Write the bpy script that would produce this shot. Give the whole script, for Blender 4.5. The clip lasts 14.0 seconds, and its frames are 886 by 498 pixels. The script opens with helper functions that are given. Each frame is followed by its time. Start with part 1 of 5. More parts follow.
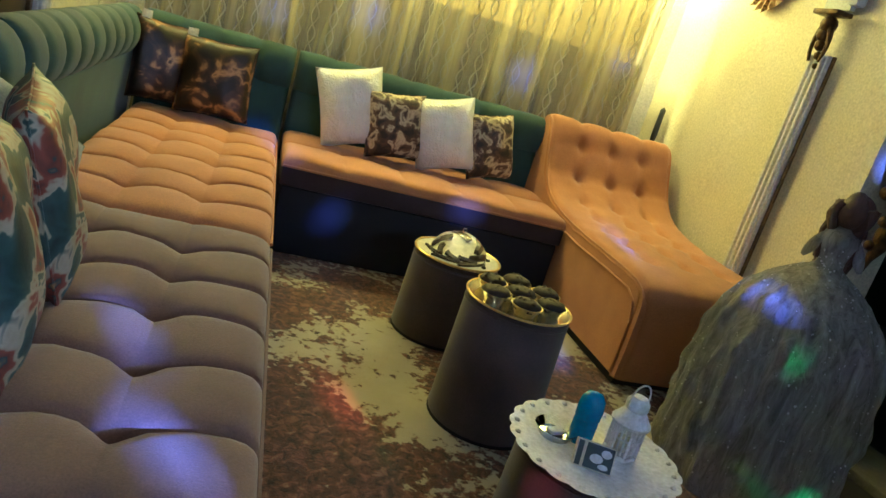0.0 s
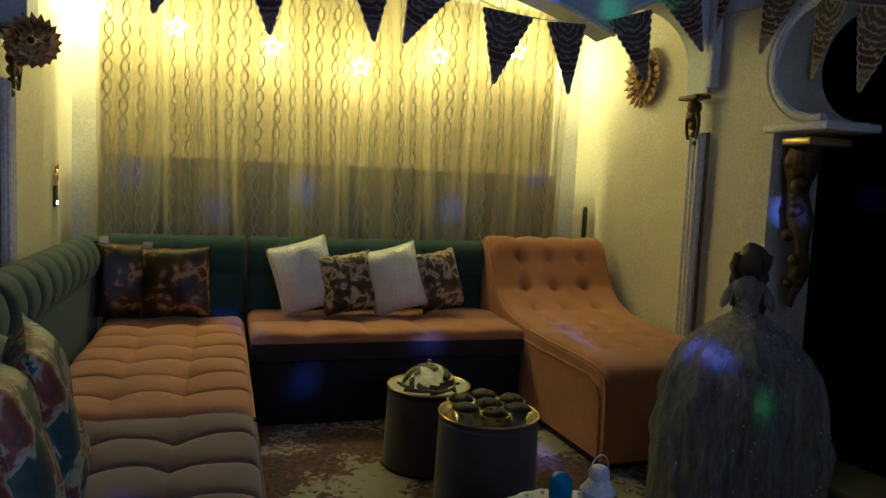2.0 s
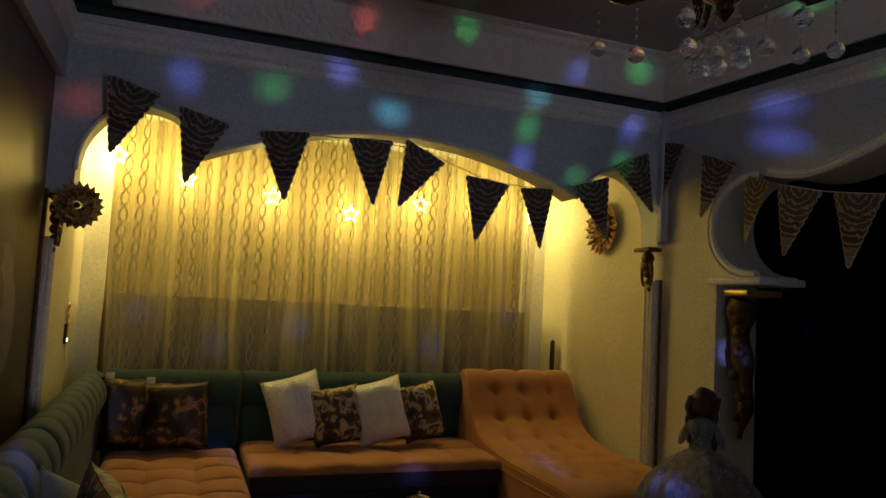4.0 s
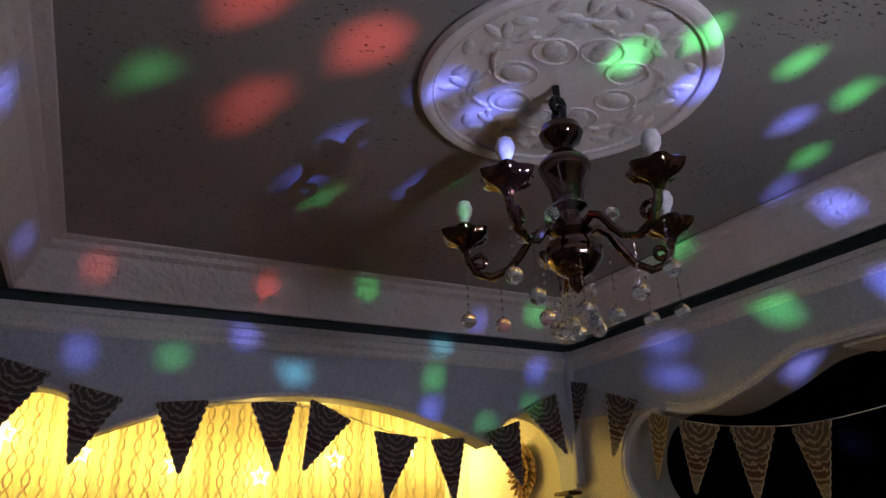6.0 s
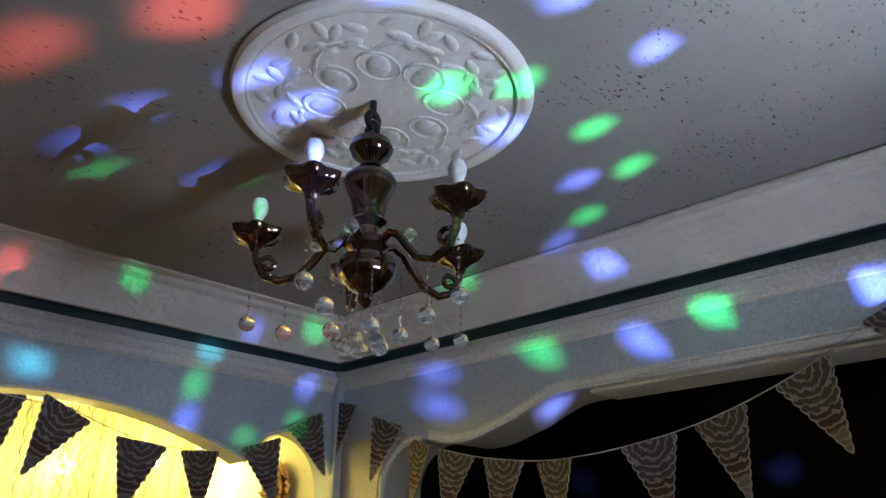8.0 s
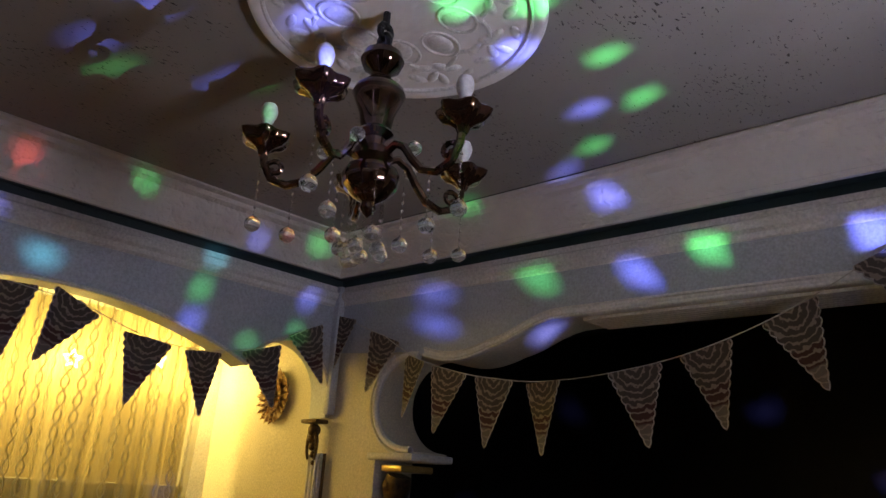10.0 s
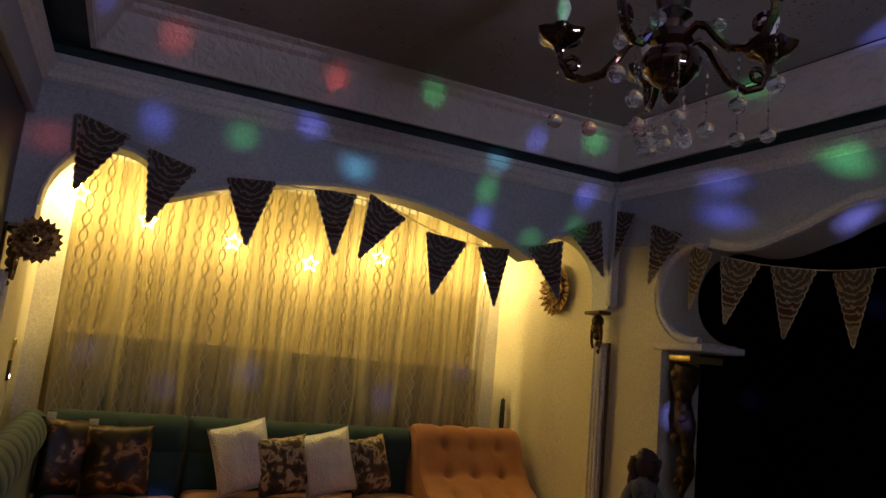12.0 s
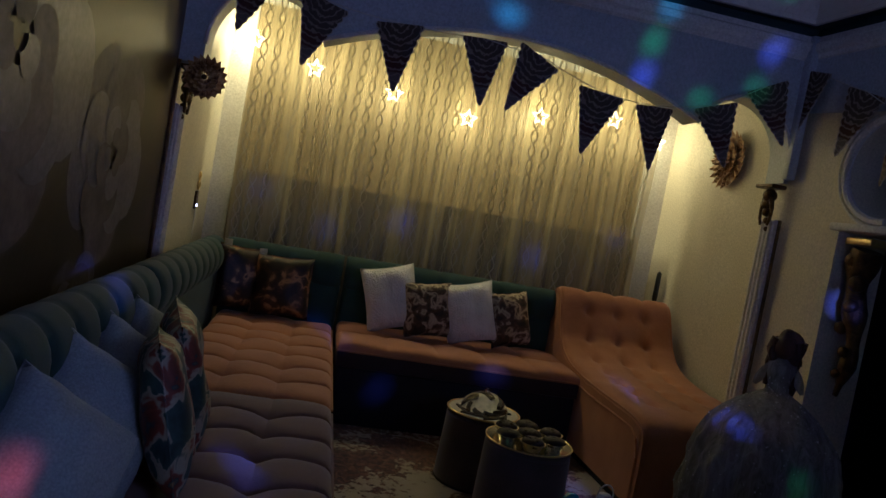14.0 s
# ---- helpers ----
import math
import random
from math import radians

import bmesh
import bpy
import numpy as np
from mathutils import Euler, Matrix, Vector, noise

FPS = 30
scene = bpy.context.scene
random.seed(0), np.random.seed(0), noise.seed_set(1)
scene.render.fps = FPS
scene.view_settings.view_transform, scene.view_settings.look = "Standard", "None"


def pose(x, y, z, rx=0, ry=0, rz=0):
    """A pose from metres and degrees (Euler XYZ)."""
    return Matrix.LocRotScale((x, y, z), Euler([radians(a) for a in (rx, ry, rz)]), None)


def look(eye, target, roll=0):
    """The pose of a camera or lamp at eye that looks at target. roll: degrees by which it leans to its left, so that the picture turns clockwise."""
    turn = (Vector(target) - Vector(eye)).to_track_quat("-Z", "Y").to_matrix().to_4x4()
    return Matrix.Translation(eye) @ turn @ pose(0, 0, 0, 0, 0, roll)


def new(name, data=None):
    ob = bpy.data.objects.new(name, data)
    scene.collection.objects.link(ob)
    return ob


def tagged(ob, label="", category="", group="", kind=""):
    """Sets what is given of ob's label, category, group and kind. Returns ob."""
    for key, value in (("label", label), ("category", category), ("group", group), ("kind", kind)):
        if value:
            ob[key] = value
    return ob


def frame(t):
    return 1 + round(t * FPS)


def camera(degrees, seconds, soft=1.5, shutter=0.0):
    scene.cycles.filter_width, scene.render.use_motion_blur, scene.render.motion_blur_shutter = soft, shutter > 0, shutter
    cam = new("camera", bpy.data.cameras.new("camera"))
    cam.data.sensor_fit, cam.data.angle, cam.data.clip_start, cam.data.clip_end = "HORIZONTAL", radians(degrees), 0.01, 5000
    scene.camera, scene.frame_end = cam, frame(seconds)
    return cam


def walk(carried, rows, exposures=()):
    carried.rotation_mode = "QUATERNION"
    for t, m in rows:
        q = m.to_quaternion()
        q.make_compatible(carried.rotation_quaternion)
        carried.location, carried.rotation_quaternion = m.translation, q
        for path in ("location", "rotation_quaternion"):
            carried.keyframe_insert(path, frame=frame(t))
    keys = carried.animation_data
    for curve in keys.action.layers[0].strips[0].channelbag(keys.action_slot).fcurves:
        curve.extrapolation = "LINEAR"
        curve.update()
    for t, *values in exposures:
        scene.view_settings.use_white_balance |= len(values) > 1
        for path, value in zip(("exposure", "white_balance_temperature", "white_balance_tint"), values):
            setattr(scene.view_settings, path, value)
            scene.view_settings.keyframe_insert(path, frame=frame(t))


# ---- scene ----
cam = camera(64.2, 14.0)
PATH = [
    (0, (-0.047, 0.328, 1.219), (0.604, 2.440, 0.585), 16.8),
    (0.5, (-0.079, 0.285, 1.233), (0.715, 2.356, 0.628), 14.8),
    (1, (-0.081, 0.248, 1.258), (0.699, 2.344, 0.721), 9.0),
    (1.5, (-0.064, 0.181, 1.285), (0.729, 2.300, 0.872), 4.0),
    (2, (-0.040, 0.037, 1.290), (0.644, 2.224, 1.089), 2.6),
    (2.2, (-0.038, -0.014, 1.305), (0.665, 2.167, 1.098), 3.7),
    (4.3, (-0.347, -0.351, 1.456), (0.451, 1.771, 1.843), 2.0),
    (4.5, (-0.315, -0.374, 1.459), (0.484, 1.709, 2.021), 1.2),
    (5, (-0.291, -0.407, 1.528), (0.534, 1.596, 2.300), 0.5),
    (5.5, (-0.246, -0.434, 1.562), (0.603, 1.518, 2.435), -0.1),
    (6, (-0.206, -0.434, 1.573), (0.708, 1.479, 2.464), -1.8),
    (6.5, (-0.225, -0.419, 1.582), (0.806, 1.395, 2.550), -2.5),
    (7, (-0.241, -0.380, 1.595), (0.976, 1.279, 2.623), -3.7),
    (7.5, (-0.206, -0.370, 1.584), (1.184, 1.173, 2.571), -2.7),
    (9.8, (-0.174, -0.417, 1.493), (1.366, 1.120, 2.237), 3.7),
    (10, (-0.194, -0.415, 1.492), (1.308, 1.161, 2.231), 3.6),
    (10.5, (-0.230, -0.415, 1.487), (1.119, 1.322, 2.160), 3.5),
    (11, (-0.286, -0.411, 1.479), (0.917, 1.443, 2.118), 3.4),
    (11.5, (-0.333, -0.401, 1.451), (0.730, 1.563, 2.000), 5.0),
    (12, (-0.367, -0.401, 1.427), (0.536, 1.682, 1.792), 5.6),
    (12.5, (-0.369, -0.390, 1.403), (0.392, 1.764, 1.671), 6.9),
    (13, (-0.337, -0.394, 1.406), (0.354, 1.796, 1.532), 9.0),
    (13.5, (-0.233, -0.408, 1.394), (0.270, 1.835, 1.382), 9.8),
    (14, (-0.085, -0.414, 1.367), (0.302, 1.849, 1.241), 10.3),
]
EXPOSURES = [(0, 2.15, 5100, 2), (0.5, 2.1, 4900, 2), (1.0, 1.95, 4800, 3), (1.5, 1.65, 5050, 5), (2.0, 0.58, 4850, 14), (2.2, 0.5, 4950, 14),
             (4.3, -0.1, 6700, 22), (5.0, 0.42, 6600, 28), (6.0, 0.7, 6800, 26), (7.0, 1.5, 6200, 8), (7.5, 1.72, 5900, 5), (9.8, 1.02, 7000, 21),
             (10.5, 0.82, 6700, 31), (11.5, 0.48, 5800, 38), (12.0, 0.18, 6400, 36), (12.5, -0.2, 6700, 14), (13.0, -0.55, 6300, 13), (14.0, -0.6, 4600, 38)]
walk(cam, [(t, look(eye, target, roll)) for t, eye, target, roll in PATH], EXPOSURES)

# ==== light ====
world = bpy.data.worlds.new("world")
scene.world = world
world.use_nodes = True
world.node_tree.nodes["Background"].inputs[0].default_value = (0.4, 0.42, 0.6, 1)
world.node_tree.nodes["Background"].inputs[1].default_value = 0.02


def lamp(name, kind, place, power, colour, size=0.02, **more):
    data = bpy.data.lights.new(name, kind)
    data.energy, data.color = power, colour
    if kind == "POINT":
        data.shadow_soft_size = size
    for key, value in more.items():
        if key == "size_x":
            data.shape, data.size = "RECTANGLE", value
        if key == "size_y":
            data.size_y = value
    ob = new(name, data)
    ob.matrix_world = place
    return ob


# warm string lights behind the curtain, one small lamp at each lit star
STARS = [(-0.76, 2.29), (-0.33, 2.18), (0.24, 2.12), (0.80, 2.05), (1.33, 2.17), (1.90, 2.26), (2.27, 2.16)]
WARM = (1.0, 0.82, 0.22)
for x, z in STARS:
    lamp("string_light_glow", "POINT", pose(x, 4.80, z + 0.02), 11.5 if x < 2.2 else 4.5, WARM, 0.05)
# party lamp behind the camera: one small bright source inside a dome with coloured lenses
PARTY = (1.25, -0.95, 1.42)
lamp("party_source", "POINT", pose(*PARTY), 740, (1.0, 1.0, 1.0), 0.0023)
# added fill spot above the dome, brightening the ceiling and upper walls
glow = lamp("ceiling_fill", "SPOT", look((PARTY[0], PARTY[1], PARTY[2] + 0.20), (PARTY[0] - 0.80, PARTY[1] + 1.15, PARTY[2] + 1.4)), 62, (0.74, 0.81, 1.0), 0.05)
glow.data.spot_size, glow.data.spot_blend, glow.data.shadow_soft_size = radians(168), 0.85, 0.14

# ==== materials ====


def nodes_of(name):
    m = bpy.data.materials.new(name)
    m.use_nodes = True
    nt = m.node_tree
    return m, nt, nt.nodes["Principled BSDF"]


def link(nt, a, b):
    nt.links.new(a, b)


def coords(nt, scale=(1, 1, 1), kind="Object"):
    tc = nt.nodes.new("ShaderNodeTexCoord")
    mp = nt.nodes.new("ShaderNodeMapping")
    mp.inputs["Scale"].default_value = scale
    link(nt, tc.outputs[kind], mp.inputs[0])
    return mp.outputs[0]


def noise_tex(nt, vec, scale, detail=4, rough=0.55, distort=0.0):
    n = nt.nodes.new("ShaderNodeTexNoise")
    n.inputs["Scale"].default_value, n.inputs["Detail"].default_value = scale, detail
    n.inputs["Roughness"].default_value, n.inputs["Distortion"].default_value = rough, distort
    link(nt, vec, n.inputs["Vector"])
    return n.outputs["Fac"]


def ramp(nt, fac, stops):
    r = nt.nodes.new("ShaderNodeValToRGB")
    while len(r.color_ramp.elements) < len(stops):
        r.color_ramp.elements.new(0.5)
    for e, (p, c) in zip(r.color_ramp.elements, stops):
        e.position, e.color = p, (*c, 1)
    link(nt, fac, r.inputs[0])
    return r.outputs[0]


def bump(nt, bsdf, height, strength=0.3, distance=0.01):
    b = nt.nodes.new("ShaderNodeBump")
    b.inputs["Strength"].default_value, b.inputs["Distance"].default_value = strength, distance
    link(nt, height, b.inputs["Height"])
    link(nt, b.outputs[0], bsdf.inputs["Normal"])


def mixc(nt, fac, a, b):
    m = nt.nodes.new("ShaderNodeMix")
    m.data_type = "RGBA"
    if isinstance(fac, float):
        m.inputs[0].default_value = fac
    else:
        link(nt, fac, m.inputs[0])
    for k, v in ((6, a), (7, b)):
        if isinstance(v, tuple):
            m.inputs[k].default_value = (*v, 1)
        else:
            link(nt, v, m.inputs[k])
    return m.outputs[2]


def surface(name, dark, light, rough=0.6, metal=0.0, big=3.0, fine=60.0, relief=0.2, depth=0.004, sheen=0.0, stretch=(1, 1, 1), coat=0.0):
    """A plain material that varies at two scales between two colours, with fine relief."""
    m, nt, b = nodes_of(name)
    v = coords(nt, stretch)
    a, f = noise_tex(nt, v, big), noise_tex(nt, v, fine, 5)
    col = ramp(nt, a, [(0.3, dark), (0.7, light)])
    tone = ramp(nt, f, [(0.3, (0.60, 0.60, 0.60)), (0.7, (1, 1, 1))])
    mul = nt.nodes.new("ShaderNodeMix")
    mul.data_type, mul.blend_type = "RGBA", "MULTIPLY"
    mul.inputs[0].default_value = 0.8
    link(nt, col, mul.inputs[6])
    link(nt, tone, mul.inputs[7])
    link(nt, mul.outputs[2], b.inputs["Base Color"])
    b.inputs["Roughness"].default_value, b.inputs["Metallic"].default_value = rough, metal
    b.inputs["Sheen Weight"].default_value, b.inputs["Coat Weight"].default_value = sheen, coat
    bump(nt, b, f, relief, depth)
    return m


M = {}
M["wall"] = surface("painted_plaster", (0.70, 0.63, 0.46), (0.79, 0.73, 0.56), 0.55, big=1.5, fine=90, relief=0.04)
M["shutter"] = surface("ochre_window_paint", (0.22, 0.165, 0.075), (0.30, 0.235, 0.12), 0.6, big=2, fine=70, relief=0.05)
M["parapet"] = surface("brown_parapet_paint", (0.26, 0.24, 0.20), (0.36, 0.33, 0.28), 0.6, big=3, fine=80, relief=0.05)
M["beam"] = surface("painted_beam", (0.44, 0.48, 0.54), (0.54, 0.58, 0.63), 0.5, big=2, fine=80, relief=0.04)
M["trim"] = surface("white_moulding", (0.70, 0.68, 0.64), (0.82, 0.80, 0.76), 0.45, big=4, fine=70, relief=0.04)
M["ledge"] = surface("dark_green_paint", (0.012, 0.03, 0.035), (0.02, 0.05, 0.055), 0.5)
M["orange"] = surface("orange_velvet", (0.50, 0.20, 0.07), (0.62, 0.27, 0.10), 0.85, big=5, fine=220, relief=0.35, depth=0.002, sheen=0.2)
M["taupe"] = surface("taupe_woven_fabric", (0.19, 0.105, 0.068), (0.265, 0.155, 0.105), 0.9, big=5, fine=260, relief=0.5, depth=0.002, sheen=0.3)
M["green"] = surface("dark_green_velvet", (0.010, 0.045, 0.042), (0.024, 0.085, 0.075), 0.8, big=4, fine=200, relief=0.3, depth=0.002, sheen=0.12)
M["base"] = surface("black_base_cloth", (0.003, 0.004, 0.008), (0.008, 0.009, 0.016), 0.75, fine=150)
M["band"] = surface("dark_brown_cloth", (0.030, 0.016, 0.016), (0.050, 0.026, 0.025), 0.8, big=6, fine=200, relief=0.3, depth=0.002, sheen=0.1)
M["pouf"] = surface("grey_brown_velvet", (0.055, 0.038, 0.036), (0.10, 0.068, 0.06), 0.7, big=6, fine=200, relief=0.3, depth=0.002, sheen=0.3)
M["gold"] = surface("gold_foil", (0.75, 0.52, 0.14), (0.9, 0.70, 0.26), 0.3, 0.7, big=8, fine=120, relief=0.1)
M["foil"] = surface("pale_gold_foil", (0.80, 0.73, 0.52), (0.90, 0.85, 0.66), 0.14, 0.9, big=8, fine=90, relief=0.08)
M["white"] = surface("white_plastic", (0.74, 0.75, 0.78), (0.84, 0.84, 0.86), 0.4, big=10, fine=90, relief=0.05)
M["paper"] = surface("white_paper", (0.70, 0.66, 0.52), (0.82, 0.78, 0.66), 0.6, big=20, fine=90, relief=0.1)
M["choco"] = surface("chocolate", (0.010, 0.004, 0.002), (0.03, 0.012, 0.006), 0.6, big=40, fine=160, relief=0.5, depth=0.006)
M["blue"] = surface("blue_plastic", (0.0, 0.20, 0.42), (0.01, 0.30, 0.55), 0.25, big=8, fine=80, relief=0.03)
M["smoke"] = surface("smoked_glass_brown", (0.055, 0.026, 0.014), (0.16, 0.075, 0.035), 0.05, 0.85, big=12, fine=60, relief=0.05, coat=1.0)
M["bulb"] = surface("frosted_bulb", (0.75, 0.75, 0.75), (0.85, 0.85, 0.85), 0.35, big=10, fine=50, relief=0.02)
M["sill"] = surface("worn_stone", (0.07, 0.06, 0.05), (0.13, 0.115, 0.09), 0.6, big=5, fine=80)
M["bronze"] = surface("dark_bronze_carving", (0.035, 0.02, 0.01), (0.16, 0.09, 0.03), 0.38, 0.6, big=25, fine=120, relief=0.6, depth=0.008)
# wood for the floor; also puts the next room's darkness into its surfaces
M["dark"] = surface("dark_wood_and_unlit_room", (0.010, 0.008, 0.008), (0.022, 0.017, 0.015), 0.5, big=2, fine=40, stretch=(1, 1, 0.2))
M["pipe"] = surface("black_plastic", (0.02, 0.02, 0.02), (0.035, 0.035, 0.035), 0.4)
M["lace_edge"] = surface("pale_lace_edge", (0.44, 0.38, 0.32), (0.58, 0.52, 0.45), 0.8, big=20, fine=200)
M["cord"] = surface("white_cord", (0.55, 0.52, 0.46), (0.66, 0.63, 0.56), 0.8)
M["hair"] = surface("brown_hair", (0.05, 0.018, 0.012), (0.10, 0.04, 0.025), 0.5, big=30, fine=200, relief=0.6, depth=0.006)
M["black"] = surface("black_metal", (0.01, 0.01, 0.012), (0.02, 0.02, 0.022), 0.35, 0.3)


def ceiling_material():
    m, nt, b = nodes_of("flecked_ceiling_paint")
    v = coords(nt)
    base = ramp(nt, noise_tex(nt, v, 1.2), [(0.3, (0.235, 0.215, 0.20)), (0.7, (0.30, 0.28, 0.26))])
    w = coords(nt, (1.0, 2.2, 1.0))
    spots = noise_tex(nt, w, 40, 3, 0.5, 0.6)
    where = noise_tex(nt, v, 3.0, 2)
    add = nt.nodes.new("ShaderNodeMath")
    add.operation = "MULTIPLY_ADD"
    add.inputs[1].default_value = 0.25
    link(nt, where, add.inputs[0])
    link(nt, spots, add.inputs[2])
    mask = ramp(nt, add.outputs[0], [(0.765, (0, 0, 0)), (0.83, (1, 1, 1))])
    sep = nt.nodes.new("ShaderNodeSeparateColor")
    link(nt, mask, sep.inputs[0])
    link(nt, mixc(nt, sep.outputs[0], base, (0.04, 0.036, 0.032)), b.inputs["Base Color"])
    b.inputs["Roughness"].default_value = 0.7
    bump(nt, b, noise_tex(nt, v, 140, 4), 0.2, 0.003)
    return m


def relief_material(name, colour, scale, strength):
    m, nt, b = nodes_of(name)
    v = coords(nt)
    vo = nt.nodes.new("ShaderNodeTexVoronoi")
    vo.feature, vo.inputs["Scale"].default_value = "SMOOTH_F1", scale
    warp = nt.nodes.new("ShaderNodeTexNoise")
    warp.inputs["Scale"].default_value = scale * 0.7
    link(nt, v, warp.inputs["Vector"])
    link(nt, mixc(nt, 0.12, v, warp.outputs["Color"]), vo.inputs["Vector"])
    link(nt, ramp(nt, noise_tex(nt, v, 6), [(0.3, tuple(c * 0.9 for c in colour)), (0.7, colour)]), b.inputs["Base Color"])
    b.inputs["Roughness"].default_value = 0.5
    bump(nt, b, vo.outputs["Distance"], strength, 0.02)
    return m


def curtain_material():
    """Sheer cloth with woven chain stripes: two mirrored waves in each stripe."""
    m, nt, b = nodes_of("sheer_chain_curtain")
    tc = nt.nodes.new("ShaderNodeTexCoord")
    sep = nt.nodes.new("ShaderNodeSeparateXYZ")
    link(nt, tc.outputs["UV"], sep.inputs[0])

    def op(kind, a, c=None, d=None):
        n = nt.nodes.new("ShaderNodeMath")
        n.operation = kind
        for k, q in enumerate((a, c, d)):
            if q is None:
                continue
            if isinstance(q, (int, float)):
                n.inputs[k].default_value = q
            else:
                link(nt, q, n.inputs[k])
        return n.outputs[0]
    u, v = sep.outputs[0], sep.outputs[1]
    cell = op("SUBTRACT", op("FRACT", op("MULTIPLY", u, 9.0)), 0.5)
    wave = op("MULTIPLY", op("SINE", op("MULTIPLY", v, 29.0)), 0.21)
    d1 = op("ABSOLUTE", op("SUBTRACT", cell, wave))
    d2 = op("ABSOLUTE", op("ADD", cell, wave))
    near = op("MINIMUM", d1, d2)
    line = op("LESS_THAN", near, 0.046)
    glow = noise_tex(nt, coords(nt), 90, 3)
    cloth = mixc(nt, line, (0.40, 0.40, 0.36), (0.80, 0.77, 0.66))
    link(nt, cloth, b.inputs["Base Color"])
    b.inputs["Roughness"].default_value = 0.7
    bump(nt, b, glow, 0.15, 0.002)
    tr = nt.nodes.new("ShaderNodeBsdfTranslucent")
    link(nt, mixc(nt, line, (0.62, 0.52, 0.27), (0.045, 0.032, 0.012)), tr.inputs[0])
    clear = nt.nodes.new("ShaderNodeBsdfTransparent")
    m1, m2 = nt.nodes.new("ShaderNodeMixShader"), nt.nodes.new("ShaderNodeMixShader")
    m1.inputs[0].default_value = 0.55
    link(nt, b.outputs[0], m1.inputs[1])
    link(nt, tr.outputs[0], m1.inputs[2])
    bunch = nt.nodes.new("ShaderNodeMapRange")      # gathered folds let less through
    bunch.inputs["From Min"].default_value, bunch.inputs["From Max"].default_value = 0.36, 0.62
    bunch.inputs["To Min"].default_value, bunch.inputs["To Max"].default_value = 0.26, 0.68
    link(nt, noise_tex(nt, coords(nt, (1.0, 0.0, 0.03)), 11, 4, 0.65), bunch.inputs["Value"])
    link(nt, op("MULTIPLY", bunch.outputs[0], op("MULTIPLY_ADD", line, -0.85, 1.0)), m2.inputs[0])
    link(nt, m1.outputs[0], m2.inputs[1])
    link(nt, clear.outputs[0], m2.inputs[2])
    link(nt, m2.outputs[0], nt.nodes["Material Output"].inputs[0])
    return m


def print_material(name, stops, scale, rough=0.5, distort=1.2, sheen=0.0, fine=150):
    m, nt, b = nodes_of(name)
    v = coords(nt)
    link(nt, ramp(nt, noise_tex(nt, v, scale, 3, 0.5, distort), stops), b.inputs["Base Color"])
    b.inputs["Roughness"].default_value, b.inputs["Sheen Weight"].default_value = rough, sheen
    bump(nt, b, noise_tex(nt, v, fine, 4), 0.3, 0.003)
    return m


def sequin_material():
    m, nt, b = nodes_of("white_sequin_cloth")
    v = coords(nt)
    vo = nt.nodes.new("ShaderNodeTexVoronoi")
    vo.inputs["Scale"].default_value = 95
    link(nt, v, vo.inputs["Vector"])
    link(nt, ramp(nt, noise_tex(nt, v, 14), [(0.3, (0.74, 0.73, 0.70)), (0.7, (0.86, 0.86, 0.84))]), b.inputs["Base Color"])
    b.inputs["Roughness"].default_value, b.inputs["Metallic"].default_value = 0.32, 0.25
    ad = nt.nodes.new("ShaderNodeMath")
    ad.operation = "MULTIPLY_ADD"
    ad.inputs[1].default_value = 5.0
    link(nt, noise_tex(nt, coords(nt, (1, 1, 0.5)), 11, 3, 0.6, 0.8), ad.inputs[0])
    link(nt, vo.outputs["Distance"], ad.inputs[2])
    bump(nt, b, ad.outputs[0], 0.6, 0.008)
    return m


def glass_material(name, colour=(1, 1, 1), rough=0.03, clear=1.0):
    m, nt, b = nodes_of(name)
    b.inputs["Base Color"].default_value = (*colour, 1)
    b.inputs["Transmission Weight"].default_value, b.inputs["Roughness"].default_value = clear, rough
    b.inputs["IOR"].default_value = 1.45
    return m


def lace_material():
    m, nt, b = nodes_of("black_lace")
    v = coords(nt)
    wv = nt.nodes.new("ShaderNodeTexWave")
    wv.wave_type, wv.rings_direction = "RINGS", "SPHERICAL"
    wv.inputs["Scale"].default_value, wv.inputs["Distortion"].default_value = 10.0, 5.5
    wv.inputs["Detail Scale"].default_value = 2.6
    link(nt, v, wv.inputs["Vector"])
    sep = nt.nodes.new("ShaderNodeSeparateXYZ")
    link(nt, v, sep.inputs[0])
    down = nt.nodes.new("ShaderNodeMath")
    down.operation = "MULTIPLY"
    down.inputs[1].default_value = -2.8
    link(nt, sep.outputs[2], down.inputs[0])
    band = ramp(nt, down.outputs[0], [(0.0, (0.080, 0.062, 0.048)), (0.46, (0.080, 0.062, 0.048)), (0.48, (0.075, 0.024, 0.017)), (0.70, (0.075, 0.024, 0.017)), (0.73, (0.19, 0.16, 0.13))])
    thread = ramp(nt, wv.outputs["Fac"], [(0.72, (0, 0, 0)), (0.90, (1, 1, 1))])
    pick = nt.nodes.new("ShaderNodeSeparateColor")
    link(nt, thread, pick.inputs[0])
    link(nt, mixc(nt, pick.outputs[0], band, (0.27, 0.22, 0.18)), b.inputs["Base Color"])
    b.inputs["Roughness"].default_value = 0.75
    tr = nt.nodes.new("ShaderNodeBsdfTranslucent")
    link(nt, ramp(nt, wv.outputs["Fac"], [(0.6, (0.05, 0.03, 0.02)), (0.95, (0.35, 0.25, 0.16))]), tr.inputs[0])
    mx = nt.nodes.new("ShaderNodeMixShader")
    mx.inputs[0].default_value = 0.18
    link(nt, b.outputs[0], mx.inputs[1])
    link(nt, tr.outputs[0], mx.inputs[2])
    link(nt, mx.outputs[0], nt.nodes["Material Output"].inputs[0])
    return m


